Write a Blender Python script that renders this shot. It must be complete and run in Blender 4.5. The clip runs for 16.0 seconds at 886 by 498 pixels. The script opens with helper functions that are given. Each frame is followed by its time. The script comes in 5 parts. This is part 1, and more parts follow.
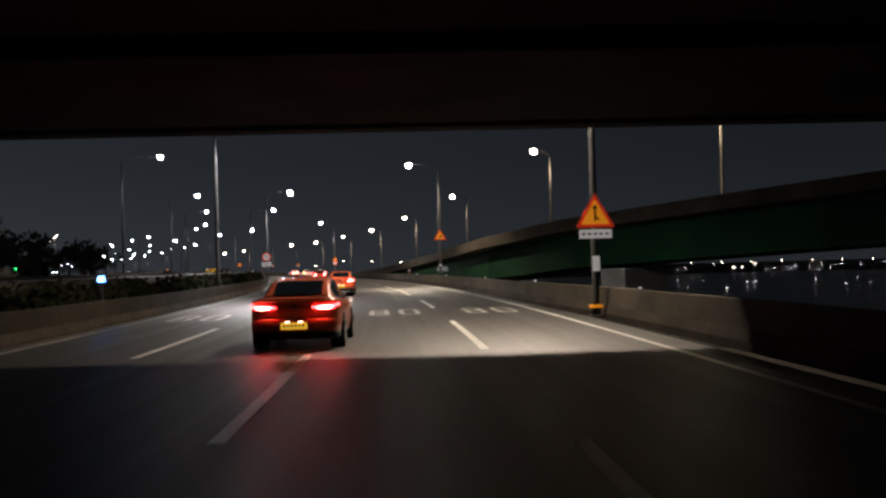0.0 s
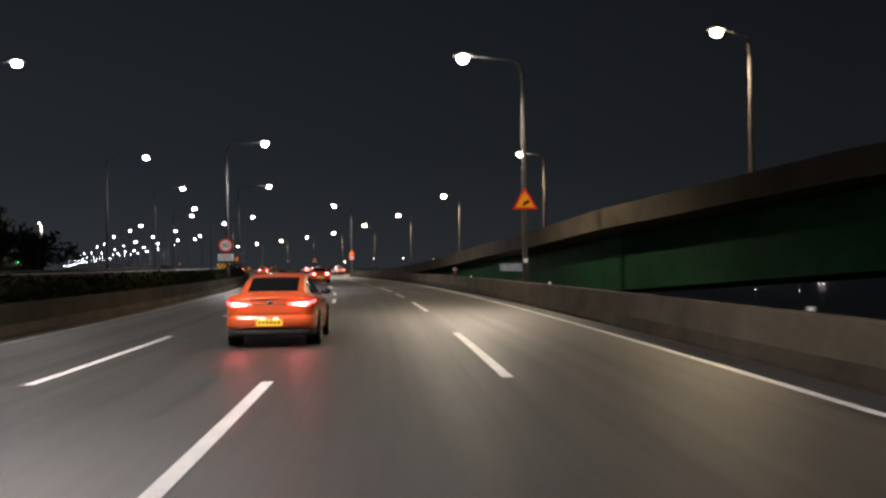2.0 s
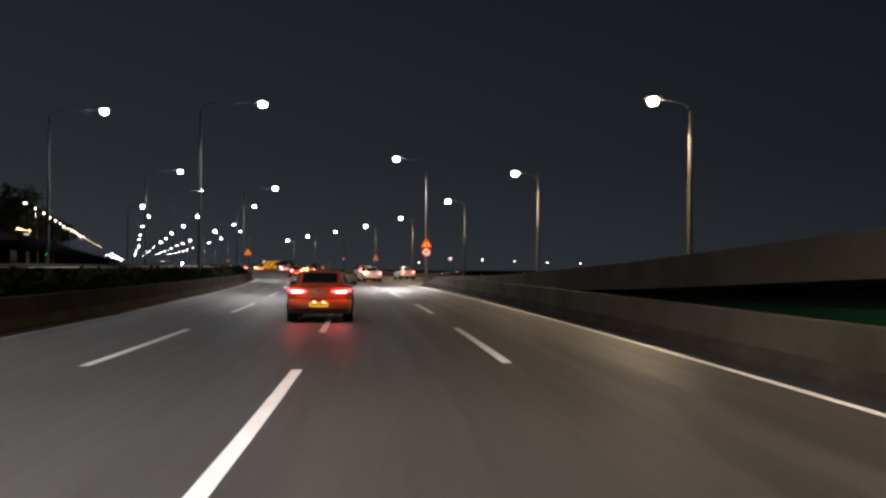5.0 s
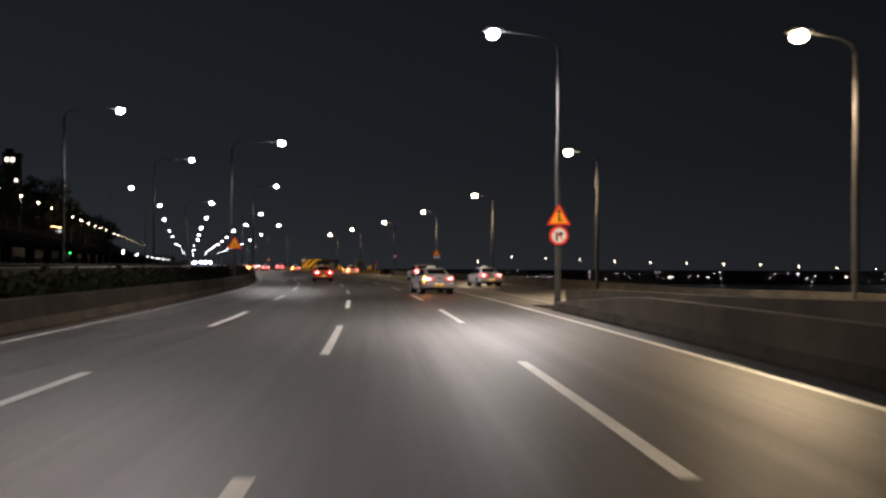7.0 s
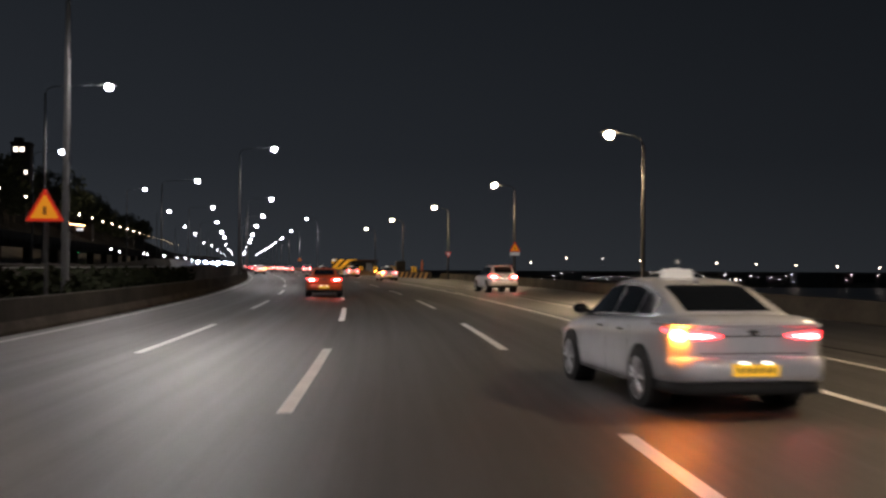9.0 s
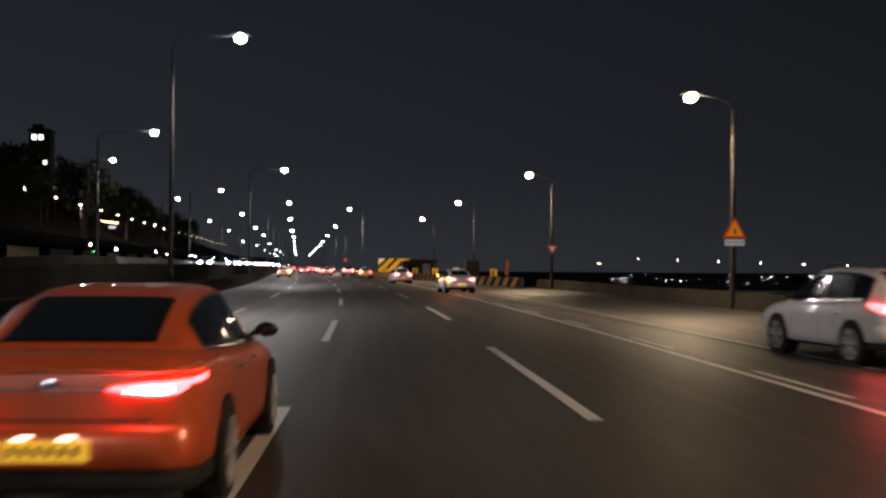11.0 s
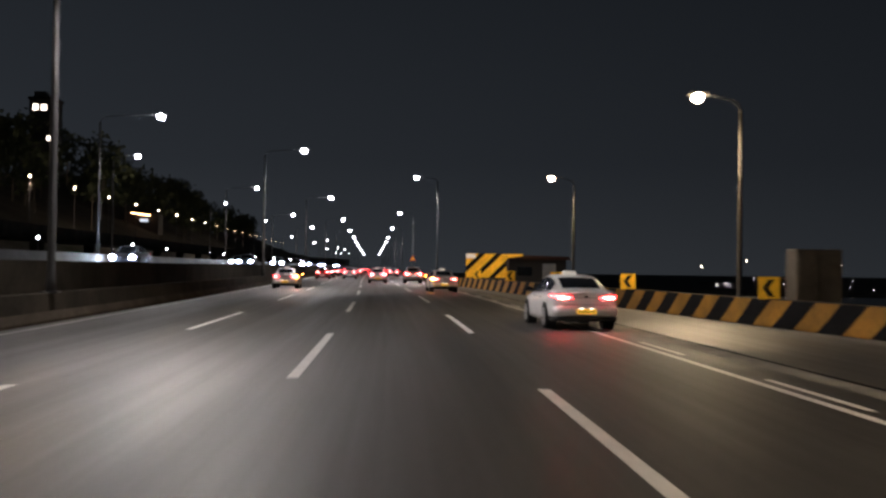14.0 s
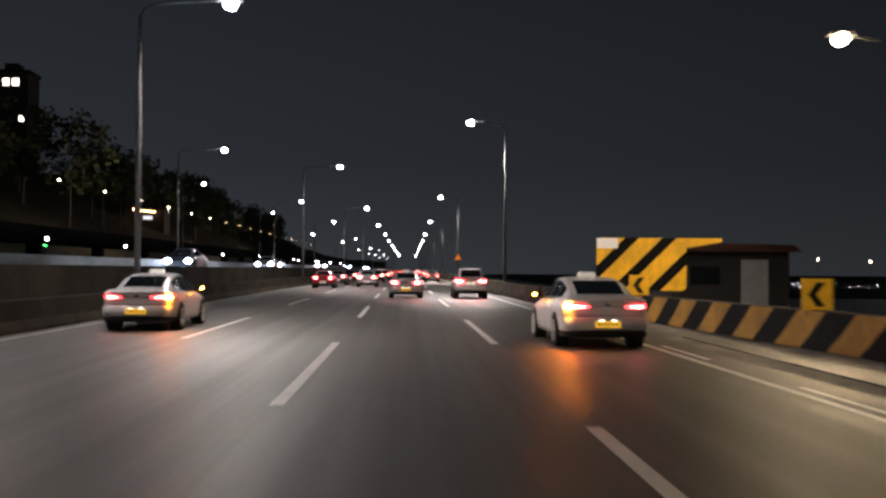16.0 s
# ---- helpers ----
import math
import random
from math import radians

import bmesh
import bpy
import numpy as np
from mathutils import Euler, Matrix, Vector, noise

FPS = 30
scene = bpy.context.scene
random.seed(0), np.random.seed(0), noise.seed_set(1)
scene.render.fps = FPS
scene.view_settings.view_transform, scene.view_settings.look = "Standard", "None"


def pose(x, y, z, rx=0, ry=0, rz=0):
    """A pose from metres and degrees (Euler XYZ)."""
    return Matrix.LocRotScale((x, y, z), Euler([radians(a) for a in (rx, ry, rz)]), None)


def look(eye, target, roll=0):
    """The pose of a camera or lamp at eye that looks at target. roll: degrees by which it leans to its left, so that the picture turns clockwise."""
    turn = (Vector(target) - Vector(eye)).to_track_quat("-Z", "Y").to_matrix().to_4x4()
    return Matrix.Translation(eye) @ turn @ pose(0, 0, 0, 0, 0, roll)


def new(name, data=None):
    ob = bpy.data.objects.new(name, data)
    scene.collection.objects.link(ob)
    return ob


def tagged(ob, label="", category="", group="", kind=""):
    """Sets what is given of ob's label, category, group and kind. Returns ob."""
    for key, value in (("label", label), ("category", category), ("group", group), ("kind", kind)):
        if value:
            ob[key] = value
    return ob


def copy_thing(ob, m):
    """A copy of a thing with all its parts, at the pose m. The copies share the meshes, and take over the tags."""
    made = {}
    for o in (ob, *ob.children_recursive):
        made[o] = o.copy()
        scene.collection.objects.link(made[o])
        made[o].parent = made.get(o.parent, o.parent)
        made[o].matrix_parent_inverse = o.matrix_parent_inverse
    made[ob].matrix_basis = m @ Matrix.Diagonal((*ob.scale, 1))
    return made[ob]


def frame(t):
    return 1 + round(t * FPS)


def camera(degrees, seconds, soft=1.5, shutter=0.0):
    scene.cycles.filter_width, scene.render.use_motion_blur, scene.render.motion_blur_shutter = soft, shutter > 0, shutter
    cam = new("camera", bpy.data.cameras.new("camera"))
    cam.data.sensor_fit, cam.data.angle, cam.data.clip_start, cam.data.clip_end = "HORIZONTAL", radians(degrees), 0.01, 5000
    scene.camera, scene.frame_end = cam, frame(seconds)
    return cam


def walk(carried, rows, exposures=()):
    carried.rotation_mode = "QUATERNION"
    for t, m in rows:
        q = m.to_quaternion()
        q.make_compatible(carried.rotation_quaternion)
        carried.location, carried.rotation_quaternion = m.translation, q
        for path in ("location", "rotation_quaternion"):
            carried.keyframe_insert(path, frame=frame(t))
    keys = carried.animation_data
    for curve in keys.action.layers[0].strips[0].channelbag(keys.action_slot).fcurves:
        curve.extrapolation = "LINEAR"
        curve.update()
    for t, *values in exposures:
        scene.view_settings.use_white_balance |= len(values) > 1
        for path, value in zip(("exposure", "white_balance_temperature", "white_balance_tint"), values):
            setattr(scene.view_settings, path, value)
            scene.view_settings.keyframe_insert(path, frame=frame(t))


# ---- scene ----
cam = camera(46.0, 16.0, soft=2.6, shutter=0.3)
PATH = [
    (0, (0.000, 0.000, 1.611), (1.605, 19.933, 1.940), -1.45),
    (0.5, (0.414, 11.013, 1.598), (1.850, 30.958, 1.934), -1.17),
    (1, (0.834, 22.180, 1.599), (2.086, 42.138, 1.936), -1.06),
    (1.5, (1.112, 33.310, 1.618), (2.203, 53.278, 1.931), -0.86),
    (2, (1.238, 44.579, 1.608), (2.226, 64.552, 1.896), -0.86),
    (2.5, (1.154, 55.972, 1.594), (1.884, 75.957, 1.891), -0.31),
    (3, (0.982, 67.414, 1.588), (1.421, 87.407, 1.902), -0.37),
    (3.5, (0.618, 79.002, 1.579), (0.820, 98.998, 1.906), -0.28),
    (4, (0.163, 90.651, 1.576), (0.175, 110.648, 1.915), 0.02),
    (6.5, (-4.608, 147.667, 1.611), (-5.870, 167.624, 1.926), 0.31),
    (7, (-5.944, 159.303, 1.612), (-7.460, 179.243, 1.922), 0.29),
    (7.5, (-7.519, 170.840, 1.588), (-9.290, 190.759, 1.903), 0.35),
    (8, (-9.162, 182.365, 1.611), (-11.175, 202.262, 1.903), 0.23),
    (8.5, (-10.762, 193.859, 1.608), (-12.986, 213.733, 1.926), 0.38),
    (9, (-12.464, 205.362, 1.588), (-14.860, 225.216, 1.916), 0.33),
    (11.5, (-23.880, 262.263, 1.612), (-27.654, 281.901, 1.959), 0.59),
    (12, (-26.701, 273.741, 1.602), (-30.732, 293.327, 1.953), 0.84),
    (12.5, (-29.664, 285.246, 1.594), (-33.906, 304.788, 1.956), 0.85),
    (13, (-32.629, 296.588, 1.607), (-37.091, 316.080, 1.987), 0.73),
    (13.5, (-35.765, 307.983, 1.592), (-40.423, 327.429, 1.977), 0.97),
    (14, (-39.007, 319.358, 1.598), (-43.851, 338.759, 1.962), 0.72),
    (14.5, (-42.308, 330.798, 1.578), (-47.341, 350.151, 1.954), 0.43),
    (15, (-45.723, 342.170, 1.600), (-50.950, 361.471, 1.998), 0.54),
    (15.5, (-49.295, 353.493, 1.598), (-54.668, 372.754, 1.984), 0.32),
    (16, (-52.906, 364.859, 1.607), (-58.436, 384.075, 1.996), 0.33),
]
walk(cam, [(t, look(eye, target, roll)) for t, eye, target, roll in PATH],
     [(0.0, 1.5, 6800.0, 15.0), (0.5, 1.35, 6700.0, 14.0), (1.2, 1.3, 6700.0, 14.0), (2.0, 1.3, 6900.0, 15.0), (2.5, 1.15, 7000.0, 17.0), (4.0, 1.35, 6900.0, 16.0),
      (6.5, 1.6, 6700.0, 15.0), (7.1, 0.85, 7000.0, 17.0), (7.6, 0.7, 7100.0, 18.0), (8.5, 1.0, 6900.0, 16.0), (9.0, 1.35, 6900.0, 17.0), (11.5, 1.25, 7000.0, 17.0),
      (12.4, 1.25, 7400.0, 20.0), (13.0, 1.3, 7200.0, 19.0), (14.0, 1.4, 6900.0, 16.0), (14.5, 1.45, 6800.0, 15.0), (15.0, 1.25, 7400.0, 19.0), (15.5, 1.3, 7400.0, 19.0), (16.0, 1.55, 7100.0, 17.0)])

# ---- night sky: a faint blue-grey glow, a little lighter near the horizon ----
world = bpy.data.worlds.new("night_sky")
scene.world = world
world.use_nodes = True
wt = world.node_tree
wt.nodes.clear()
w_out = wt.nodes.new("ShaderNodeOutputWorld")
w_bg = wt.nodes.new("ShaderNodeBackground")
w_co = wt.nodes.new("ShaderNodeTexCoord")
w_sep = wt.nodes.new("ShaderNodeSeparateXYZ")
w_ramp = wt.nodes.new("ShaderNodeValToRGB")
for k, (pos, col) in enumerate(((0.0, (0.0094, 0.0115, 0.0138)), (0.10, (0.0058, 0.0073, 0.0092)), (0.32, (0.0033, 0.0044, 0.0058)))):
    e = w_ramp.color_ramp.elements[k] if k < 2 else w_ramp.color_ramp.elements.new(pos)
    e.position, e.color = pos, (*col, 1)
wt.links.new(w_co.outputs["Generated"], w_sep.inputs[0])
wt.links.new(w_sep.outputs["Z"], w_ramp.inputs[0])
w_side = wt.nodes.new("ShaderNodeMapRange")
for key, value in (("From Min", -0.6), ("From Max", 0.4), ("To Min", 1.25), ("To Max", 0.6)):
    w_side.inputs[key].default_value = value
wt.links.new(w_sep.outputs["X"], w_side.inputs["Value"])
wt.links.new(w_side.outputs["Result"], w_bg.inputs[1])
wt.links.new(w_ramp.outputs[0], w_bg.inputs[0])
wt.links.new(w_bg.outputs[0], w_out.inputs[0])

LAMP_WATT = 4700.0
COOL, NEUTRAL, WARM = (1.0, 0.98, 0.975), (1.0, 0.88, 0.70), (1.0, 0.78, 0.49)

# ---- the road's line: heading in degrees at stations along it ----
STATION = [-400, -40, 20, 60, 100, 140, 180, 220, 260, 300, 340, 380, 420, 460, 3000]
HEADING = [-6.0, -4.479, -1.973, 0.541, 2.98, 5.823, 7.997, 9.926, 13.376, 15.535, 16.955, 17.946, 18.5, 17.9, 17.9]
_S = np.arange(-400.0, 3000.5, 1.0)
_TH = np.radians(np.interp(_S, STATION, HEADING))
_X, _Y = np.cumsum(-np.sin(_TH)), np.cumsum(np.cos(_TH))
_X, _Y = _X - _X[400] - 0.124, _Y - _Y[400]


def heading(s):
    return float(np.interp(s, _S, _TH))


def at(s, d, z=0.0):
    """A place by its way along the road, its offset to the right of the camera's lane, and its height."""
    th = heading(s)
    return Vector((float(np.interp(s, _S, _X)) + d * math.cos(th), float(np.interp(s, _S, _Y)) + d * math.sin(th), z))


def stand(s, d, z=0.0, turn=0.0):
    """The pose of a thing on the road, its y axis along the traffic; turn in degrees to the left."""
    return Matrix.Translation(at(s, d, z)) @ Matrix.Rotation(heading(s) + radians(turn), 4, "Z")


# ---- materials ----
def material(name, colour, rough=0.6, metal=0.0, grain=0.0, grain_scale=30.0, stain=0.0, stain_scale=0.6, bump=0.0, bump_scale=60.0, emit=None, power=0.0, coat=0.0, spec=0.5):
    m = bpy.data.materials.new(name)
    m.use_nodes = True
    t = m.node_tree
    b = t.nodes["Principled BSDF"]
    b.inputs["Roughness"].default_value, b.inputs["Metallic"].default_value = rough, metal
    b.inputs["Base Color"].default_value = (*colour, 1)
    b.inputs["Coat Weight"].default_value = coat
    b.inputs["Specular IOR Level"].default_value = spec
    co = t.nodes.new("ShaderNodeTexCoord")
    last = None
    for amount, scale, detail in ((grain, grain_scale, 4.0), (stain, stain_scale, 6.0)):
        if amount <= 0:
            continue
        n = t.nodes.new("ShaderNodeTexNoise")
        n.inputs["Scale"].default_value, n.inputs["Detail"].default_value = scale, detail
        t.links.new(co.outputs["Object"], n.inputs["Vector"])
        r = t.nodes.new("ShaderNodeMapRange")
        r.inputs["From Min"].default_value, r.inputs["From Max"].default_value = 0.3, 0.7
        r.inputs["To Min"].default_value, r.inputs["To Max"].default_value = 1 - amount, 1 + amount
        t.links.new(n.outputs["Fac"], r.inputs["Value"])
        mx = t.nodes.new("ShaderNodeMix")
        mx.data_type, mx.blend_type = "RGBA", "MULTIPLY"
        mx.inputs[0].default_value = 1.0
        if last is None:
            mx.inputs[6].default_value = (*colour, 1)
        else:
            t.links.new(last, mx.inputs[6])
        t.links.new(r.outputs["Result"], mx.inputs[7])
        last = mx.outputs[2]
    if last is not None:
        t.links.new(last, b.inputs["Base Color"])
    if bump > 0:
        n = t.nodes.new("ShaderNodeTexNoise")
        n.inputs["Scale"].default_value, n.inputs["Detail"].default_value = bump_scale, 3.0
        t.links.new(co.outputs["Object"], n.inputs["Vector"])
        bp = t.nodes.new("ShaderNodeBump")
        bp.inputs["Strength"].default_value, bp.inputs["Distance"].default_value = bump, 0.02
        t.links.new(n.outputs["Fac"], bp.inputs["Height"])
        t.links.new(bp.outputs[0], b.inputs["Normal"])
    if emit:
        b.inputs["Emission Color"].default_value, b.inputs["Emission Strength"].default_value = (*emit, 1), power
    return m


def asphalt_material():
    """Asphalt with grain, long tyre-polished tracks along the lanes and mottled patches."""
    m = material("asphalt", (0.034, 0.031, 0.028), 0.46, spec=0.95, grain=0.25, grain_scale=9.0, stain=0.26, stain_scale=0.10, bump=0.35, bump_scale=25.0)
    t = m.node_tree
    b = t.nodes["Principled BSDF"]
    at_ = t.nodes.new("ShaderNodeAttribute")
    at_.attribute_name = "lane"
    mp = t.nodes.new("ShaderNodeMapping")
    mp.inputs["Scale"].default_value = (1.5, 0.022, 1.0)
    t.links.new(at_.outputs["Vector"], mp.inputs["Vector"])
    n = t.nodes.new("ShaderNodeTexNoise")
    n.inputs["Scale"].default_value, n.inputs["Detail"].default_value, n.inputs["Roughness"].default_value = 1.0, 5.0, 0.6
    t.links.new(mp.outputs[0], n.inputs["Vector"])
    for lo, hi, socket in ((0.87, 1.13, "Base Color"), (0.42, 0.56, "Roughness")):
        r = t.nodes.new("ShaderNodeMapRange")
        r.inputs["From Min"].default_value, r.inputs["From Max"].default_value = 0.32, 0.68
        r.inputs["To Min"].default_value, r.inputs["To Max"].default_value = lo, hi
        t.links.new(n.outputs["Fac"], r.inputs["Value"])
        if socket == "Roughness":
            t.links.new(r.outputs["Result"], b.inputs[socket])
            continue
        mx = t.nodes.new("ShaderNodeMix")
        mx.data_type, mx.blend_type = "RGBA", "MULTIPLY"
        mx.inputs[0].default_value = 1.0
        t.links.new(b.inputs[socket].links[0].from_socket, mx.inputs[6])
        t.links.new(r.outputs["Result"], mx.inputs[7])
        t.links.new(mx.outputs[2], b.inputs[socket])
    return m


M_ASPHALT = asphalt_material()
M_PAINT = material("road_paint", (0.74, 0.73, 0.71), 0.42, spec=0.95, grain=0.12, grain_scale=14.0, stain=0.10, stain_scale=1.2)
M_PAINT_DIGIT = material("faded_number_paint", (0.52, 0.51, 0.49), 0.45, spec=0.9, grain=0.3, grain_scale=10.0, stain=0.25, stain_scale=1.3)
M_PAINT_WORN = material("worn_road_paint", (0.40, 0.39, 0.37), 0.5, spec=0.9, grain=0.35, grain_scale=9.0, stain=0.2, stain_scale=1.0)
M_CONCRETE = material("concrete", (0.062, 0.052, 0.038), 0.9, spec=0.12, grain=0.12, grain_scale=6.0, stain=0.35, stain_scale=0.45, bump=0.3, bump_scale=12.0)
# Near-black base colour carries the weak light on these faces, besides the grime.
M_CONCRETE_DARK = material("dim_grimy_concrete", (0.026, 0.022, 0.017), 0.95, spec=0.08, grain=0.15, grain_scale=5.0, stain=0.4, stain_scale=0.4, bump=0.3, bump_scale=10.0)
M_FOOT = material("barrier_foot", (0.042, 0.034, 0.026), 0.95, spec=0.08, grain=0.2, grain_scale=5.0, stain=0.4, stain_scale=0.5)
M_CONCRETE_HEADLIT = material("headlit_concrete", (0.17, 0.17, 0.17), 0.8, grain=0.1, grain_scale=5.0, stain=0.3, stain_scale=0.3)
M_GREEN = material("green_girder_paint", (0.005, 0.034, 0.013), 0.8, spec=0.1, grain=0.12, grain_scale=2.0, stain=0.3, stain_scale=0.25)
M_STEEL = material("galvanised_steel", (0.055, 0.055, 0.056), 0.7, spec=0.2, grain=0.1, grain_scale=8.0)
M_STEEL_DARK = material("dark_steel", (0.06, 0.06, 0.065), 0.5, metal=0.5, grain=0.1, grain_scale=8.0)
M_YELLOW = material("yellow_paint", (0.36, 0.17, 0.014), 0.75, grain=0.15, grain_scale=7.0, stain=0.35, stain_scale=0.9)
M_BLACK = material("black_paint", (0.008, 0.008, 0.008), 0.85, spec=0.15, grain=0.2, grain_scale=7.0, stain=0.3, stain_scale=0.9)
# Sign faces and reflectors glow faintly in place of headlamp light thrown back.
M_SIGN_ORANGE = material("sign_orange_glow", (0.95, 0.40, 0.02), 0.35, grain=0.05, emit=(1.0, 0.34, 0.02), power=0.14)
M_SIGN_YELLOW = material("sign_yellow_glow", (0.78, 0.44, 0.03), 0.4, grain=0.10, grain_scale=5.0, stain=0.25, stain_scale=1.2, emit=(1.0, 0.50, 0.03), power=0.06)
M_SIGN_RED = material("sign_red_glow", (0.75, 0.03, 0.02), 0.35, grain=0.05, emit=(1.0, 0.06, 0.02), power=0.09)
M_SIGN_WHITE = material("sign_white_glow", (0.75, 0.75, 0.75), 0.35, grain=0.05, emit=(1.0, 0.97, 0.95), power=0.08)
M_DELINEATOR = material("white_reflector_glow", (0.8, 0.8, 0.8), 0.3, emit=(1.0, 0.98, 0.95), power=0.12)
M_SIGN_FADED = material("faded_orange", (0.28, 0.065, 0.012), 0.6, grain=0.15, grain_scale=6.0, stain=0.2)
M_SIGN_BROWN = material("faded_sign_symbol", (0.30, 0.10, 0.02), 0.5, grain=0.1)
M_SIGN_BLACK = material("sign_black", (0.01, 0.01, 0.01), 0.4)
M_RUBBER = material("rubber", (0.012, 0.012, 0.012), 0.8, grain=0.1)
M_GLASS = material("tinted_car_glass", (0.008, 0.009, 0.010), 0.06, coat=0.6)
M_CHROME = material("chrome", (0.6, 0.6, 0.6), 0.18, metal=1.0)
# Plates glow weakly in place of the light that falls on them.
M_PLATE = material("plate_yellow_glow", (0.85, 0.48, 0.03), 0.4, emit=(1.0, 0.55, 0.05), power=0.25)
M_PLATE_WHITE = material("plate_white_glow", (0.8, 0.8, 0.8), 0.4, emit=(1, 1, 0.9), power=0.15)
M_TAIL_DIM = material("tail_lamp_dim", (0.5, 0.01, 0.01), 0.2, emit=(1.0, 0.030, 0.035), power=5.0)
M_TAIL = material("tail_lamp", (0.5, 0.01, 0.01), 0.2, emit=(1.0, 0.020, 0.022), power=16.0)
M_TAIL_HOT = material("tail_lamp_core", (0.8, 0.2, 0.2), 0.2, emit=(1.0, 0.34, 0.32), power=30.0)
M_MIRROR = material("black_gloss_plastic", (0.010, 0.010, 0.011), 0.25)
# Weak emission in place of light sent back by the reflector.
M_REFLECTOR = material("red_reflector_glow", (0.6, 0.02, 0.03), 0.2, emit=(1.0, 0.05, 0.06), power=0.8)
M_AMBER = material("turn_lamp", (0.9, 0.4, 0.02), 0.2, emit=(1.0, 0.24, 0.02), power=110.0)
M_TAIL_MID = material("tail_lamp_inner", (0.8, 0.2, 0.2), 0.2, emit=(1.0, 0.30, 0.28), power=14.0)
M_PLATE_LAMP = material("plate_lamp", (0.9, 0.9, 0.8), 0.3, emit=(1.0, 0.95, 0.75), power=1.6)
M_ALLOY = material("alloy_wheel", (0.55, 0.55, 0.56), 0.35, metal=0.4, grain=0.08, grain_scale=8.0)
M_RIM_BACK = material("wheel_shadow_plate", (0.05, 0.05, 0.052), 0.5, metal=0.3)
M_ARM = material("grey_lamp_arm", (0.07, 0.07, 0.072), 0.8, spec=0.1, grain=0.1, grain_scale=8.0)
M_JOINT = material("joint_rubber", (0.004, 0.004, 0.004), 0.95, spec=0.1)
M_GUTTER = material("gutter_concrete", (0.19, 0.18, 0.16), 0.8, grain=0.2, grain_scale=4.0, stain=0.4, stain_scale=0.5, bump=0.3, bump_scale=12.0)
M_HEAD = material("head_lamp", (0.9, 0.9, 0.9), 0.2, emit=(0.50, 0.72, 1.0), power=220.0)
M_HEAD_OFF = material("head_lamp_glass", (0.5, 0.5, 0.5), 0.1, metal=0.3)
M_ROOF_SIGN = material("roof_sign", (0.8, 0.8, 0.76), 0.4, emit=(1.0, 0.95, 0.85), power=0.10)
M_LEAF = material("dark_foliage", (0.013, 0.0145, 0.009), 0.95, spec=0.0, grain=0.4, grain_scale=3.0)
M_LEAF_TREE = material("tree_foliage", (0.040, 0.048, 0.028), 0.9, spec=0.1, grain=0.4, grain_scale=3.0)
M_SOIL = material("ground_soil", (0.035, 0.032, 0.026), 0.95, spec=0.1, grain=0.3, grain_scale=1.5, stain=0.3, stain_scale=0.08)
M_WATER = material("river_water", (0.003, 0.004, 0.005), 0.30, bump=0.5, bump_scale=0.8)
M_BARK = material("bark", (0.06, 0.05, 0.04), 0.9, grain=0.3, grain_scale=6.0)
M_LAMP_COOL = material("lamp_glass_cool", (0.9, 0.9, 0.9), 0.3, emit=(0.82, 0.91, 1.0), power=48.0)
M_LAMP_FAR = material("lamp_glass_far", (0.9, 0.9, 0.9), 0.3, emit=(0.85, 0.92, 1.0), power=13.0)
M_LAMP_NEUTRAL = material("lamp_glass_neutral", (0.9, 0.9, 0.9), 0.3, emit=(1.0, 0.93, 0.80), power=48.0)
M_LAMP_WARM = material("lamp_glass_warm", (0.9, 0.9, 0.9), 0.3, emit=(1.0, 0.80, 0.52), power=48.0)
M_DISTANT_WARM = material("distant_lamp_warm", (0.9, 0.8, 0.6), 0.3, emit=(1.0, 0.84, 0.62), power=10.0)
M_DISTANT_DIM = material("distant_lamp_dim", (0.9, 0.8, 0.6), 0.3, emit=(1.0, 0.74, 0.40), power=2.2)
M_DISTANT_SMALL = material("waterside_lamp", (0.9, 0.9, 0.9), 0.3, emit=(0.92, 0.95, 1.0), power=9.0)
M_DISTANT_COOL = material("distant_lamp_cool", (0.9, 0.9, 0.9), 0.3, emit=(0.85, 0.93, 1.0), power=14.0)
M_GREEN_LIGHT = material("green_signal", (0.02, 0.6, 0.3), 0.3, emit=(0.0, 1.0, 0.14), power=4.5)
M_BLUE_LIGHT = material("blue_flasher", (0.02, 0.2, 0.9), 0.3, emit=(0.05, 0.28, 1.0), power=10.0)
M_BUILDING = material("dark_facade", (0.018, 0.018, 0.02), 0.8, grain=0.15, grain_scale=0.5)
M_WINDOW_LIT = material("lit_window", (0.8, 0.75, 0.6), 0.4, emit=(1.0, 0.92, 0.80), power=1.6)


# ---- building helpers ----
def part(name, bm, mat, parent=None, label="", smooth=False):
    """One mesh object out of a bmesh, under its thing."""
    me = bpy.data.meshes.new(name)
    bmesh.ops.recalc_face_normals(bm, faces=bm.faces)
    bm.to_mesh(me)
    bm.free()
    for m in mat if isinstance(mat, (list, tuple)) else (mat,):
        me.materials.append(m)
    if smooth:
        me.polygons.foreach_set("use_smooth", [True] * len(me.polygons))
    ob = new(name, me)
    if parent is not None:
        ob.parent = parent
    if label:
        ob["label"] = label
    return ob


def thing(name, m, label, category, group="", kind=""):
    e = new(name)
    e.empty_display_size = 0.2
    e.matrix_world = m
    return tagged(e, label, category, group, kind)


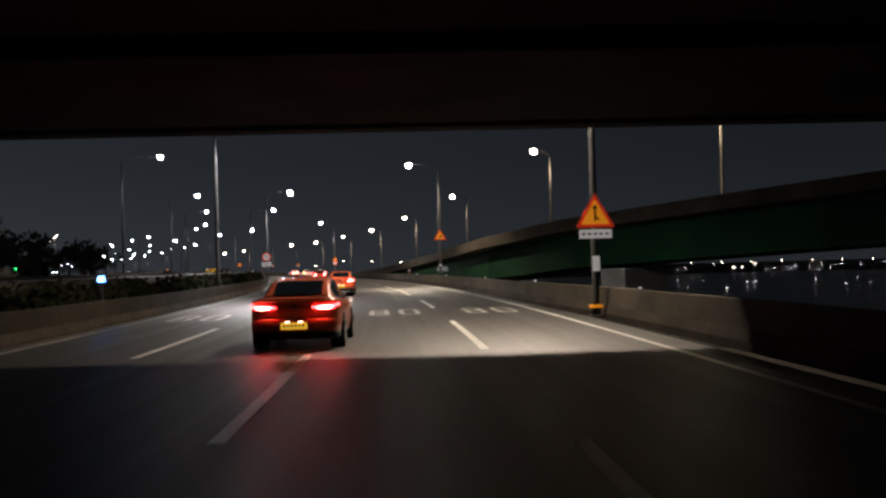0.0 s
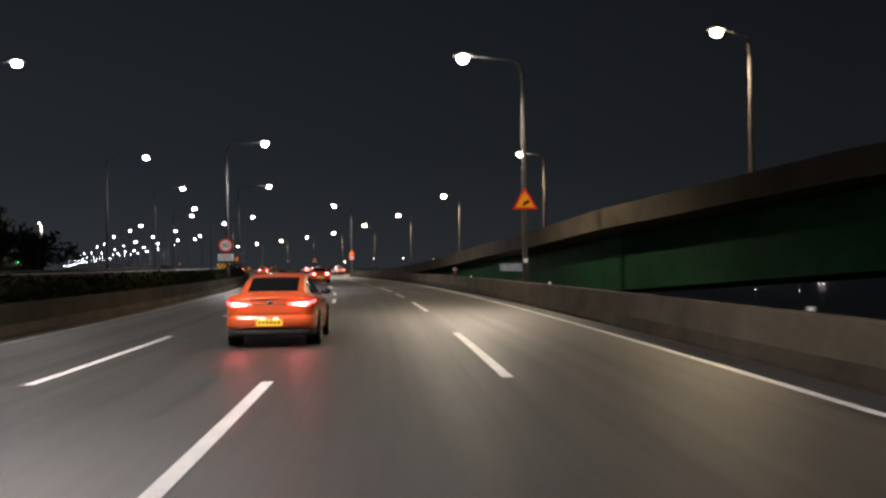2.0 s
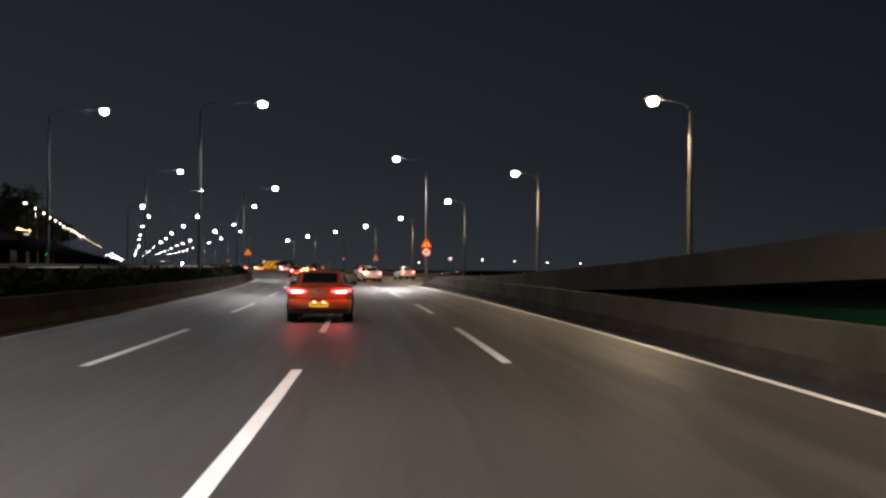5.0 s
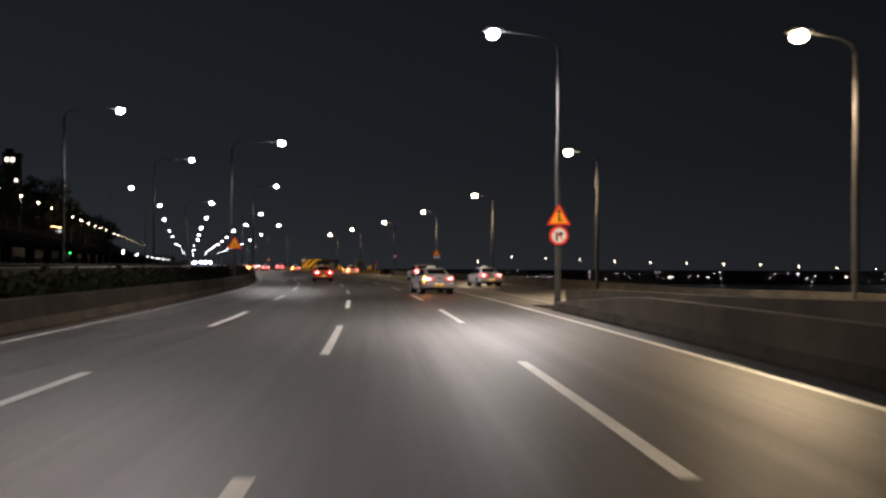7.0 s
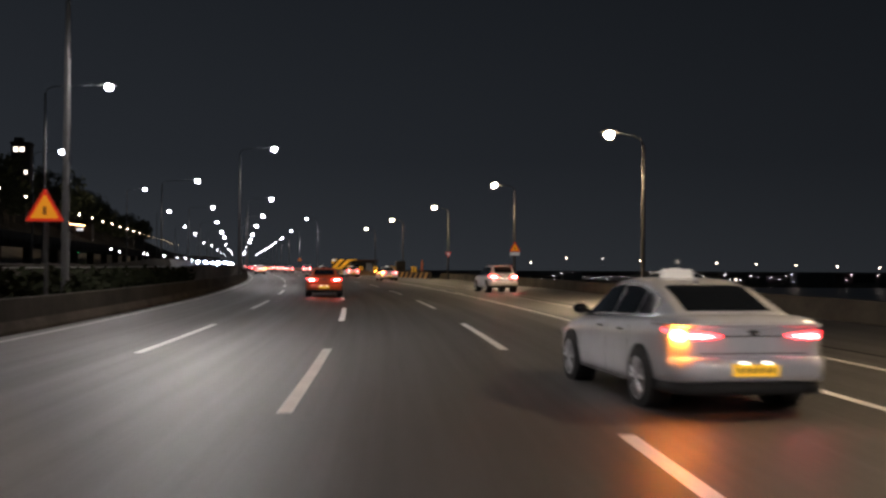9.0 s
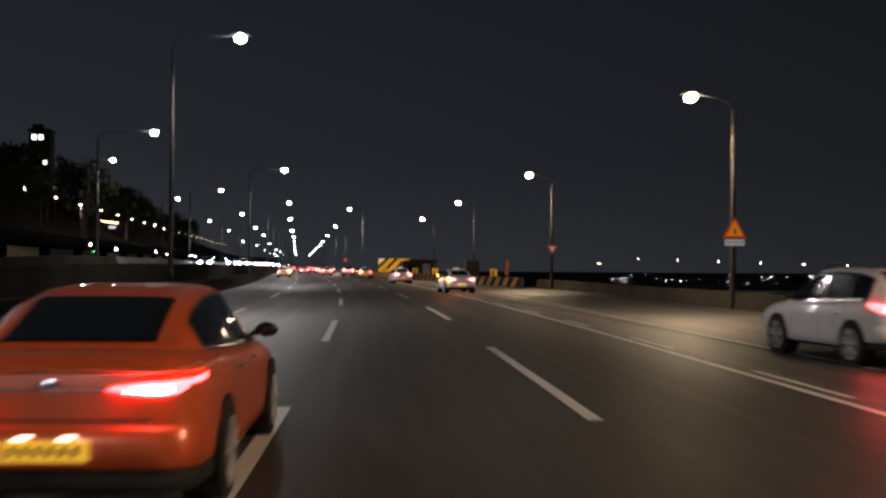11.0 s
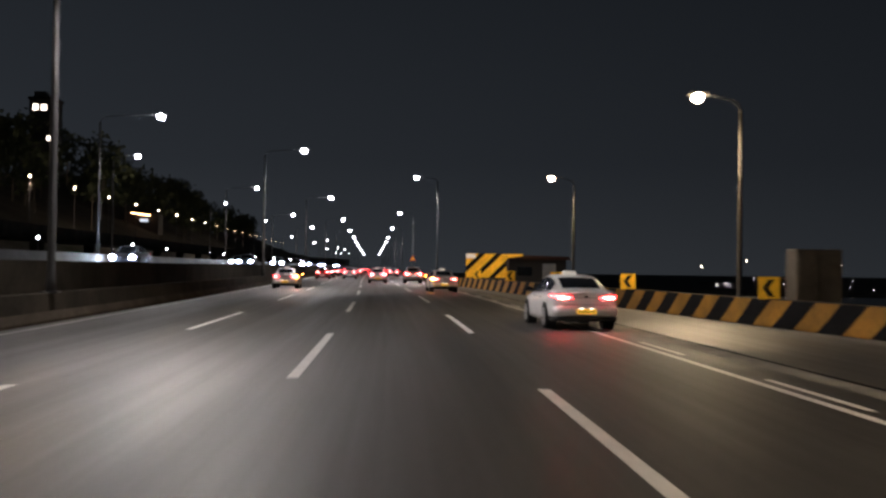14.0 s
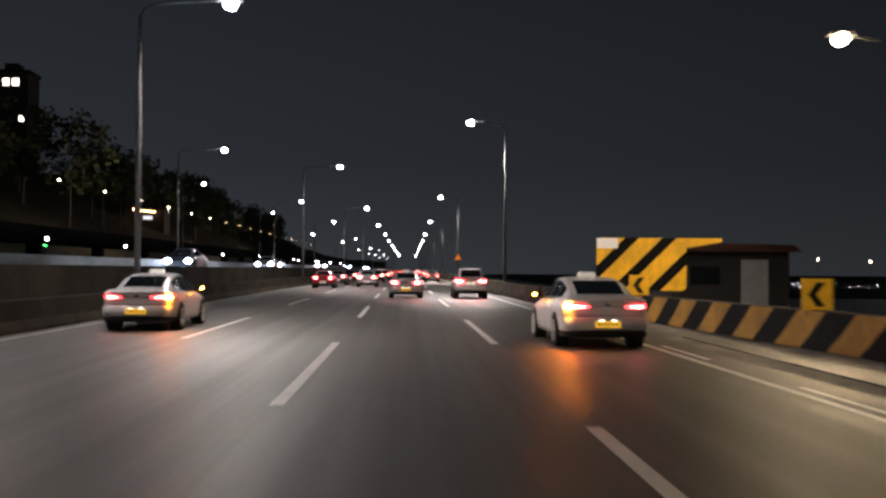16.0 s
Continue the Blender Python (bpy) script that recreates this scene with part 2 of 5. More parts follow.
def box_bm(x0, x1, y0, y1, z0, z1, bevel=0.0, bm=None):
    bm = bm or bmesh.new()
    vs = [bm.verts.new((x, y, z)) for x in (x0, x1) for y in (y0, y1) for z in (z0, z1)]
    fs = [bm.faces.new([vs[i] for i in q]) for q in ((0, 1, 3, 2), (4, 6, 7, 5), (0, 4, 5, 1), (2, 3, 7, 6), (0, 2, 6, 4), (1, 5, 7, 3))]
    if bevel > 0:
        es = list({e for f in fs for e in f.edges})
        bmesh.ops.bevel(bm, geom=es, offset=bevel, segments=2, affect="EDGES", profile=0.5)
    return bm


def tube_bm(points, radii, sides=10, bm=None, cap=True):
    """A tube through points, with a radius at each."""
    bm = bm or bmesh.new()
    pts = [Vector(p) for p in points]
    rings = []
    for i, p in enumerate(pts):
        ahead = (pts[min(i + 1, len(pts) - 1)] - pts[max(i - 1, 0)]).normalized()
        side = ahead.orthogonal().normalized() if abs(ahead.z) > 0.9 else ahead.cross(Vector((0, 0, 1))).normalized()
        up = side.cross(ahead).normalized()
        rings.append([bm.verts.new(p + radii[i] * (math.cos(a) * side + math.sin(a) * up)) for a in (2 * math.pi * k / sides for k in range(sides))])
    for a, b in zip(rings, rings[1:]):
        for k in range(sides):
            bm.faces.new((a[k], a[(k + 1) % sides], b[(k + 1) % sides], b[k]))
    if cap:
        bm.faces.new(rings[0])
        bm.faces.new(rings[-1])
    return bm


def prism_bm(outline, y0, y1, bm=None):
    """An outline in x and z, given depth along y."""
    bm = bm or bmesh.new()
    a = [bm.verts.new((x, y0, z)) for x, z in outline]
    b = [bm.verts.new((x, y1, z)) for x, z in outline]
    bm.faces.new(a)
    bm.faces.new(b[::-1])
    for i in range(len(a)):
        j = (i + 1) % len(a)
        bm.faces.new((a[i], a[j], b[j], b[i]))
    return bm


def ribbon(name, section, s0, s1, step, mat, closed=True, parent=None, smooth=False, mat_of=None):
    """A section (a function of s that gives (d, z) pairs) swept along the road."""
    bm = bmesh.new()
    n = max(1, int(math.ceil((s1 - s0) / step)))
    rows = []
    lane = bm.verts.layers.float_vector.new("lane")
    for i in range(n + 1):
        s = s0 + (s1 - s0) * i / n
        rows.append([])
        for d, z in section(s):
            v = bm.verts.new(at(s, d, z))
            v[lane] = (d, s, 0.0)
            rows[-1].append(v)
    k = len(rows[0])
    for i, (a, b) in enumerate(zip(rows, rows[1:])):
        for j in range(k if closed else k - 1):
            f = bm.faces.new((a[j], a[(j + 1) % k], b[(j + 1) % k], b[j]))
            if mat_of:
                f.material_index = mat_of(i, j)
    if closed:
        bm.faces.new(rows[0])
        bm.faces.new(rows[-1])
    return part(name, bm, mat, parent, smooth=smooth)


def lerp(s, xs, ys):
    return float(np.interp(s, xs, ys))


# ---- the large structure ----
MEDIAN_S, MEDIAN_D = [235, 320, 384, 436], [-8.35, -8.7, -9.0, -9.0]
OUTER_S, OUTER_D = [100, 190, 270, 331, 400, 600], [-21.6, -20.4, -19.0, -18.5, -18.9, -19.0]


def median(s):
    return lerp(s, MEDIAN_S, MEDIAN_D)


OPP_Z = 1.4


def outer(s):
    return lerp(s, OUTER_S, OUTER_D)


RAMP_S = [20, 40, 57, 73, 88, 100, 115, 146, 202, 221, 257, 293, 325]
RAMP_LEFT = [38.0, 27.5, 19.5, 13.2, 9.6, 8.8, 8.3, 7.8, 7.2, 7.2, 7.2, 7.2, 7.2]
RAMP_RIGHT = [48.0, 36.5, 28.0, 21.6, 16.8, 15.4, 14.8, 14.6, 13.6, 13.4, 13.6, 14.3, 14.8]
RAMP_TOP_S = [20, 40, 57, 73, 88, 100, 115, 123, 146, 168, 184, 202]
RAMP_TOP = [7.0, 6.35, 5.7, 5.08, 4.22, 3.7, 3.25, 2.95, 2.15, 1.6, 1.3, 1.1]


def ramp_deck(s):
    return max(0.01, lerp(s, RAMP_TOP_S, RAMP_TOP) - 1.05) if s < 202 else 0.01


def ground_height(s, d):
    """Level beside the road, falling to the river on the right, rising to the far bank and to the hill on the left."""
    right = lerp(d, [-3000, -300, -120, -70, -52, -28, 6.2, 7, 22, 34, 60, 640, 680, 3000], [52, 52, 36, 11, -0.3, -0.12, -0.12, -0.9, -1.6, -6.5, -14.0, -14.0, -9.6, -9.3])
    if d < -52:
        right = -0.3 + (right + 0.3) * lerp(s, [150, 420, 900, 1600], [0.0, 0.75, 1.0, 0.4])
    if d > 60 and s > 840:
        right = lerp(s, [840, 900], [right, -9.4])
    if 6.2 < d < 22 and s > 150:
        right = -0.12 if d < 16.5 else right
    return right


def build_ground():
    bm = bmesh.new()
    along = list(range(-400, 0, 80)) + list(range(0, 620, 20)) + list(range(620, 1500, 60)) + list(range(1500, 3001, 300))
    across = [-2600, -1500, -800, -500, -300, -220, -160, -120, -95, -70, -60, -52, -40, -28, -12, 0, 6.2, 7.0, 11, 16.5, 22, 28, 34, 60, 150, 400, 640, 680, 900, 1500, 2600]
    base = math.radians(12.0)
    rows = []
    for s in along:
        row = []
        for d in across:
            near = at(s, d)
            far = Vector((-math.sin(base) * s + d * math.cos(base) - 5, math.cos(base) * s + d * math.sin(base), 0))
            k = min(1.0, max(0.0, (abs(d) - 60) / 240))
            p = near.lerp(far, k)
            p.z = ground_height(s, d) + (2.5 * noise.noise((p.x * 0.02, p.y * 0.02, 0)) if d < -70 else 0)
            row.append(bm.verts.new(p))
        rows.append(row)
    for a, b in zip(rows, rows[1:]):
        for j in range(len(across) - 1):
            bm.faces.new((a[j], a[j + 1], b[j + 1], b[j]))
    return part("ground", bm, M_SOIL)


tagged(build_ground(), "dark unlit soil and grass beside the expressway", "ground", kind="structure")
bm = bmesh.new()
bm.faces.new([bm.verts.new(p) for p in ((20, -600, -11.6), (2600, -600, -11.6), (2000, 3000, -11.6), (-760, 3000, -11.6))])
tagged(part("water", bm, M_WATER), "black river water mirroring the far lights", "river", kind="structure")

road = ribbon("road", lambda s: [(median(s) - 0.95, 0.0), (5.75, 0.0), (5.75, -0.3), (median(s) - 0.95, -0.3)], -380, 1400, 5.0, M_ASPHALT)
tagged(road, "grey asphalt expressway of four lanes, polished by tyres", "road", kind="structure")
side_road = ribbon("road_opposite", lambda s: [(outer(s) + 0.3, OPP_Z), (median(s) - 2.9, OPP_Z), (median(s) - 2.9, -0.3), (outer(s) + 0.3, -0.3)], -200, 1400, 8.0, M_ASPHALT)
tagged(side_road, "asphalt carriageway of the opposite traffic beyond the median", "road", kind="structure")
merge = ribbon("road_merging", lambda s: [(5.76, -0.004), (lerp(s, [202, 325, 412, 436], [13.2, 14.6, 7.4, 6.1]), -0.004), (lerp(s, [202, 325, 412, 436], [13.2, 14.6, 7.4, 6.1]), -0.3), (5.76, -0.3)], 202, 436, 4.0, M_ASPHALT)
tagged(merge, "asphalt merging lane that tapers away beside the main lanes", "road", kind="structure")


def barrier_section(d, side, height=0.85, foot=0.24, top=0.09):
    """A safety-shape concrete barrier; side: +1 if the road is on its left."""
    def section(s):
        dd = d(s) if callable(d) else d
        hh = height(s) if callable(height) else height
        pts = [(-foot, -0.1), (-foot, 0.08), (-top - 0.05, 0.30), (-top, hh - 0.02), (-top + 0.02, hh), (top - 0.02, hh), (top, hh - 0.02), (top + 0.05, 0.30), (foot, 0.08), (foot, -0.1)]
        return [(dd + x * side, z) for x, z in pts]
    return section


foot_dark = lambda i, j: 1 if j in (0, 1) else 0
wall_r = ribbon("barrier_right", barrier_section(lambda s: lerp(s, [-120, 20, 36, 47], [6.8, 6.6, 6.5, 5.92]), 1, lambda s: lerp(s, [186, 196.5], [0.85, 0.33])), -120, 197.0, 3.0, (M_CONCRETE, M_FOOT), mat_of=foot_dark)
tagged(wall_r, "weathered grey concrete safety barrier along the lane edge", "barrier", kind="structure")
wall_r2 = ribbon("barrier_right_far", barrier_section(6.3, 1), 420, 1400, 8.0, (M_CONCRETE, M_FOOT), mat_of=foot_dark)
tagged(wall_r2, "concrete barrier along the straight road ahead", "barrier", kind="structure")
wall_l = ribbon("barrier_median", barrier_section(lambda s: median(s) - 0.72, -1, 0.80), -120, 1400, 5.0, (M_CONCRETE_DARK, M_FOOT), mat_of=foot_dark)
tagged(wall_l, "dim grimy concrete median barrier with dark stains", "barrier", kind="structure")
kerb_l = ribbon("median_bed", lambda s: [(median(s) - 2.69, 0.32), (median(s) - 0.97, 0.32), (median(s) - 0.97, -0.1), (median(s) - 2.69, -0.1)], -120, 1400, 8.0, M_SOIL)
tagged(kerb_l, "raised planting bed in the median", "median", kind="structure")
kerb_rise = lambda s: lerp(s, [270, 300], [0.06, 0.28])
parapet_rise = lambda s: lerp(s, [290, 322], [0.22, 0.85])
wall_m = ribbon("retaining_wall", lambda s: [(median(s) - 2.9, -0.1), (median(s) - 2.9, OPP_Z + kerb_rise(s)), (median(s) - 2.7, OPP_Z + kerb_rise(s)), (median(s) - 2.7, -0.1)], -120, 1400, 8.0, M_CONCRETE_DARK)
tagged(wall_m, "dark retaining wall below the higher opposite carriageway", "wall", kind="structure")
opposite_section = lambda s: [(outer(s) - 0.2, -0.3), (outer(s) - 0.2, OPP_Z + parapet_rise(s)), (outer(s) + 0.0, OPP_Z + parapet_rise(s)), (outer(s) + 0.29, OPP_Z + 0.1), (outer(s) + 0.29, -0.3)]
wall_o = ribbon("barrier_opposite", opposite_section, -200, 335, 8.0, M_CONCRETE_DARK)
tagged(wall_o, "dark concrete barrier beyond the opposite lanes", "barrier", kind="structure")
# The same barrier goes on in a lighter concrete that carries the headlamp light.
wall_o2 = ribbon("barrier_opposite_headlit", opposite_section, 335, 1400, 8.0, M_CONCRETE_HEADLIT)
tagged(wall_o2, "concrete barrier beyond the opposite lanes, paler in place of headlamp light", "barrier", kind="structure")
# painted edge lines
for nm, dd, a, b, w, mt in (("edge_line", 5.0, -120, 470, 0.075, M_PAINT),
                            ("edge_line", 5.5, 470, 1000, 0.07, M_PAINT)):
    ob = ribbon(nm, (lambda c, h: lambda s: [(c - h, 0.006), (c + h, 0.006)])(dd, w), a, b, 4.0, mt, closed=False, parent=road)
ribbon("edge_line", lambda s: [(median(s) - 0.07, 0.006), (median(s) + 0.07, 0.006)], -120, 1000, 4.0, M_PAINT_WORN, closed=False, parent=road)
ob = ribbon("gore_line", lambda s: [(lerp(s, [203, 284, 333, 364, 400], [7.1, 7.4, 8.5, 7.4, 6.1]) + o, 0.004) for o in (-0.07, 0.07)], 203, 322, 4.0, M_PAINT_WORN, closed=False, parent=merge)
ob = ribbon("expansion_groove", lambda s: [(lerp(s, [205, 281, 300, 396], [8.8, 7.0, 6.45, 6.5]) + o, 0.006) for o in (-0.05, 0.05)], 205, 396, 4.0, M_JOINT, closed=False, parent=merge)
ribbon("concrete_lip", lambda s: [(lerp(s, [281, 300, 396], [6.5, 5.92, 5.95]), 0.004), (lerp(s, [281, 300, 396], [6.9, 6.38, 6.42]), 0.004)], 281, 396, 4.0, M_GUTTER, closed=False, parent=merge)


def flat_quad(s0, s1, d0, d1, z, parent, name, mat):
    bm = bmesh.new()
    n = max(1, int((s1 - s0) / 3))
    rows = [[bm.verts.new(at(s0 + (s1 - s0) * i / n, d, z)) for d in (d0, d1)] for i in range(n + 1)]
    for a, b in zip(rows, rows[1:]):
        bm.faces.new((a[0], a[1], b[1], b[0]))
    return part(name, bm, mat, parent)


def lane_dashes(d, fars, length):
    for s in fars:
        flat_quad(s - length, s, d - 0.085, d + 0.085, 0.006, road, "lane_dash", M_PAINT)


def dash_run(d, spans, first, period, length, count):
    """Single dashes by their ends, then an even run onwards."""
    for a, b in spans:
        lane_dashes(d, [b], b - a)
    lane_dashes(d, [first + period * k for k in range(count)], length)


dash_run(1.66, [(-19, -9), (-0.3, 9.4), (20.0, 30.6), (40.4, 50.0), (59.2, 68.9), (80.0, 89.0), (95.5, 102.4), (107.0, 118.3), (130.7, 140.4), (148.5, 157.0), (167.5, 177.1), (188.7, 197.5), (207.4, 216.0), (226.0, 235.0), (245.0, 254.0)], 273.5, 0, 10.0, 1)
dash_run(1.76, [(284.3, 294.2), (305.9, 315.6), (327.2, 337.2), (349.0, 358.9), (371.2, 381.6), (393.4, 404.1)], 426.4, 22.3, 10.6, 26)
dash_run(-1.70, [(-10.5, -1.0), (9.9, 19.8), (30.3, 40.4), (50.3, 59.3), (69.8, 78.5), (89.8, 95.0), (101.3, 107.5), (119.8, 129.6), (138.5, 148.0), (157.9, 167.6), (178.4, 187.4), (198.6, 206.8), (217.5, 226.2), (236.2, 245.6), (255.4, 264.6)], 283.8, 0, 8.7, 1)
dash_run(-1.67, [(295.6, 305.5), (316.8, 326.9), (338.4, 348.5), (360.6, 371.2), (383.3, 393.8)], 416.0, 22.3, 10.5, 26)
dash_run(-5.03, [(0.5, 10.2), (20.1, 29.9), (40.2, 49.9), (59.5, 69.6), (79.0, 89.0), (95.4, 101.4), (111.5, 117.2), (130.2, 139.7), (149.0, 157.5), (167.3, 175.4), (187.0, 195.5), (207.0, 214.3), (225.2, 234.5), (244.5, 253.5)], 272.6, 0, 9.0, 1)
dash_run(-5.22, [(283.6, 292.3), (306.5, 315.6), (327.8, 337.3), (349.5, 359.3), (372.4, 382.2), (395.0, 405.2)], 427.4, 22.3, 10.2, 26)
for k in range(18):
    flat_quad(265.3 + 7.77 * k, 268.7 + 7.77 * k, 5.24, 5.36, 0.006, road, "merge_dash", M_PAINT)
for k in range(20):
    flat_quad(30 + 18 * k, 38 + 18 * k, median(30 + 18 * k) - 5.9, median(30 + 18 * k) - 5.75, OPP_Z + 0.006, side_road, "lane_dash", M_PAINT_WORN)

def digit(kind, s, d, w, l):
    """A painted road numeral, l long and w wide, with round corners."""
    bm = bmesh.new()
    t = 0.17

    def ring(y0, y1, z=0.007):
        def loop(i):
            out = []
            for k in range(32):
                a = 2 * math.pi * k / 32
                c, e = math.cos(a), math.sin(a)
                out.append((w / 2 + (w / 2 - i) * math.copysign(abs(c) ** 0.45, c), (y0 + y1) / 2 + ((y1 - y0) / 2 - i * 2.2) * math.copysign(abs(e) ** 0.45, e)))
            return out
        o = [bm.verts.new(at(s + y, d + x, z)) for x, y in loop(0)]
        i = [bm.verts.new(at(s + y, d + x, z)) for x, y in loop(t)]
        for k in range(32):
            bm.faces.new((o[k], o[(k + 1) % 32], i[(k + 1) % 32], i[k]))
    if kind == "8":
        ring(0, l * 0.54)
        ring(l * 0.46, l, 0.011)
    else:
        ring(0, l)
    part("painted_number", bm, M_PAINT_DIGIT, road, "white number 80 painted on the asphalt")


for lane, s in ((0.02, 35.5), (3.38, 35.1), (-3.38, 35.2), (-6.75, 35.0)):
    digit("8", s, lane - 0.84, 0.72, 4.0)
    digit("0", s, lane + 0.22, 0.74, 4.0)

# expansion joint across the lanes; pale quads painted as glints on its teeth
flat_quad(110.6, 111.35, -8.9, 5.7, 0.009, road, "joint_strip", M_JOINT)
bm = bmesh.new()
for k in (3, 9, 14, 15, 22, 27, 33, 34, 40, 46, 52, 57):
    d = -8.7 + 0.205 * k
    a, b = at(110.9, d, 0.012), at(111.25, d + 0.1, 0.012)
    c, e = at(111.25, d, 0.012), at(110.9, d + 0.1, 0.012)
    bm.faces.new([bm.verts.new(p) for p in (a, e, b, c)])
tagged(part("joint_glints", bm, M_ALLOY, road), kind="stuff")

# ---- overpass above the start ----
over = thing("overpass", stand(0, 0), "unlit concrete overpass with steel beams above the lanes", "overpass", kind="structure")
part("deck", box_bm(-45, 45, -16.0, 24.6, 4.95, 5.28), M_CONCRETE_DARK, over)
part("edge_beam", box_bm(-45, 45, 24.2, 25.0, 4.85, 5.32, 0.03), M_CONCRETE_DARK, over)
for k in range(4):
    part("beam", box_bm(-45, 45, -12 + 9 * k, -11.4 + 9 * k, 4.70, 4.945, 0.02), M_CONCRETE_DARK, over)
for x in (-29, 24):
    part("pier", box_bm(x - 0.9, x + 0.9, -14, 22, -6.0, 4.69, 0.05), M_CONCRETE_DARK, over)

# ---- ramp viaduct with a green girder ----
ramp = thing("ramp_viaduct", Matrix.Identity(4), "ramp viaduct with a green steel girder and grimy concrete parapets", "viaduct", kind="structure")
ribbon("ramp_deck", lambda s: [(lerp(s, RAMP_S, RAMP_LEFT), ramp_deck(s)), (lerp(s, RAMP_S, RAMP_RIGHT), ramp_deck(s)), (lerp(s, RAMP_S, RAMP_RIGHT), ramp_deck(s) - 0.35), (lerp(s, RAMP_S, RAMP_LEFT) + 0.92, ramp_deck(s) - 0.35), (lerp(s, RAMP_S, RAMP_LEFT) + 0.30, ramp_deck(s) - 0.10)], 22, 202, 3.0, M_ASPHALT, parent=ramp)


def parapet(edge, o):
    def section(s):
        d, z = lerp(s, RAMP_S, edge), ramp_deck(s)
        low = 0.20 if o > 0 else 0.38
        return [(d - 0.03 * o, z - low), (d - 0.02 * o, z + 0.66), (d + 0.22 * o, z + 0.66), (d + 0.30 * o, z + 0.01), (d + 0.28 * o, z - low)]
    return section


ribbon("parapet", parapet(RAMP_LEFT, 1), 22, 202, 3.0, M_CONCRETE, parent=ramp)
ribbon("parapet", parapet(RAMP_RIGHT, -1), 22, 336, 3.0, M_CONCRETE, parent=ramp)


def girder(s):
    d, z = lerp(s, RAMP_S, RAMP_LEFT) + 0.9, ramp_deck(s) - 0.37
    low = max(-0.6, z - 2.4)
    return [(d, z), (d + 4.6, z), (d + 4.6, low), (d + 0.05, low)]


ribbon("girder", girder, 22, 160, 3.0, M_GREEN, parent=ramp)
M_PIER = material("pier_concrete", (0.24, 0.23, 0.21), 0.85, grain=0.12, grain_scale=4.0, stain=0.35, stain_scale=0.4)
for s, d, turn in ((33, 34.2, 30), (69, 17.4, 14.5), (105, 11.8, 4), (141, 11.2, 2)):
    ob = part("pier", box_bm(-1.6, 1.6, -1.6, 1.6, -9.0, girder(s)[3][1] - 0.25, 0.06), M_PIER, ramp)
    ob.matrix_local = stand(s, d, 0, turn)
    ob = part("bearing", box_bm(-0.5, 0.5, -0.5, 0.5, girder(s)[3][1] - 0.248, girder(s)[3][1] - 0.003), M_RUBBER, ramp)
    ob.matrix_local = stand(s, d, 0, turn)

# a long pale patch painted on the girder
M_PATCH = material("pale_patch_paint", (0.34, 0.37, 0.42), 0.6, grain=0.25, grain_scale=3.0, stain=0.3, stain_scale=0.8)
ribbon("painted_patch", lambda s: [(lerp(s, RAMP_S, RAMP_LEFT) + 0.885, 1.58), (lerp(s, RAMP_S, RAMP_LEFT) + 0.885, 1.10)], 106.2, 112.8, 1.5, M_PATCH, closed=False, parent=ramp)

# ---- striped barrier where the merging lane ends ----
STRIPE_S = [334, 337, 353.4, 366.9, 392.2, 411, 420]
STRIPE_D = [12.8, 12.5, 10.75, 9.8, 8.15, 6.95, 6.5]
ribbon("gutter", lambda s: [(lerp(s, STRIPE_S, STRIPE_D) - 1.05, 0.004), (lerp(s, STRIPE_S, STRIPE_D) - 0.16, 0.012)], 336, 419, 3.0, M_GUTTER, closed=False, parent=merge)
striped = thing("striped_barrier", Matrix.Identity(4), "concrete barrier painted in slanting yellow and black stripes", "barrier", kind="structure")
ribbon("barrier_core", barrier_section(lambda s: lerp(s, STRIPE_S, STRIPE_D) + 0.12, 1, 0.82, 0.2, 0.12), 334, 420, 2.0, M_CONCRETE, parent=striped)
s, k = 334.2, 0
while s < 418.5:
    bm = bmesh.new()
    lean = -1.15

    def face_pt(u, h):
        off = -0.03 - (0.20 if h < 0.09 else 0.14 + (0.85 - h) * 0.05)
        return at(u, lerp(u, STRIPE_S, STRIPE_D) + 0.12 + off, h)
    rows = [[bm.verts.new(face_pt(s + q + lean * h / 0.85, h)) for q in (0.0, 0.62, 1.24)] for h in (0.02, 0.085, 0.3, 0.80)]
    for a, b in zip(rows, rows[1:]):
        for j in range(2):
            bm.faces.new((a[j], a[j + 1], b[j + 1], b[j]))
    part("stripe", bm, M_YELLOW if k % 2 else M_BLACK, striped)
    s, k = s + 1.24, k + 1


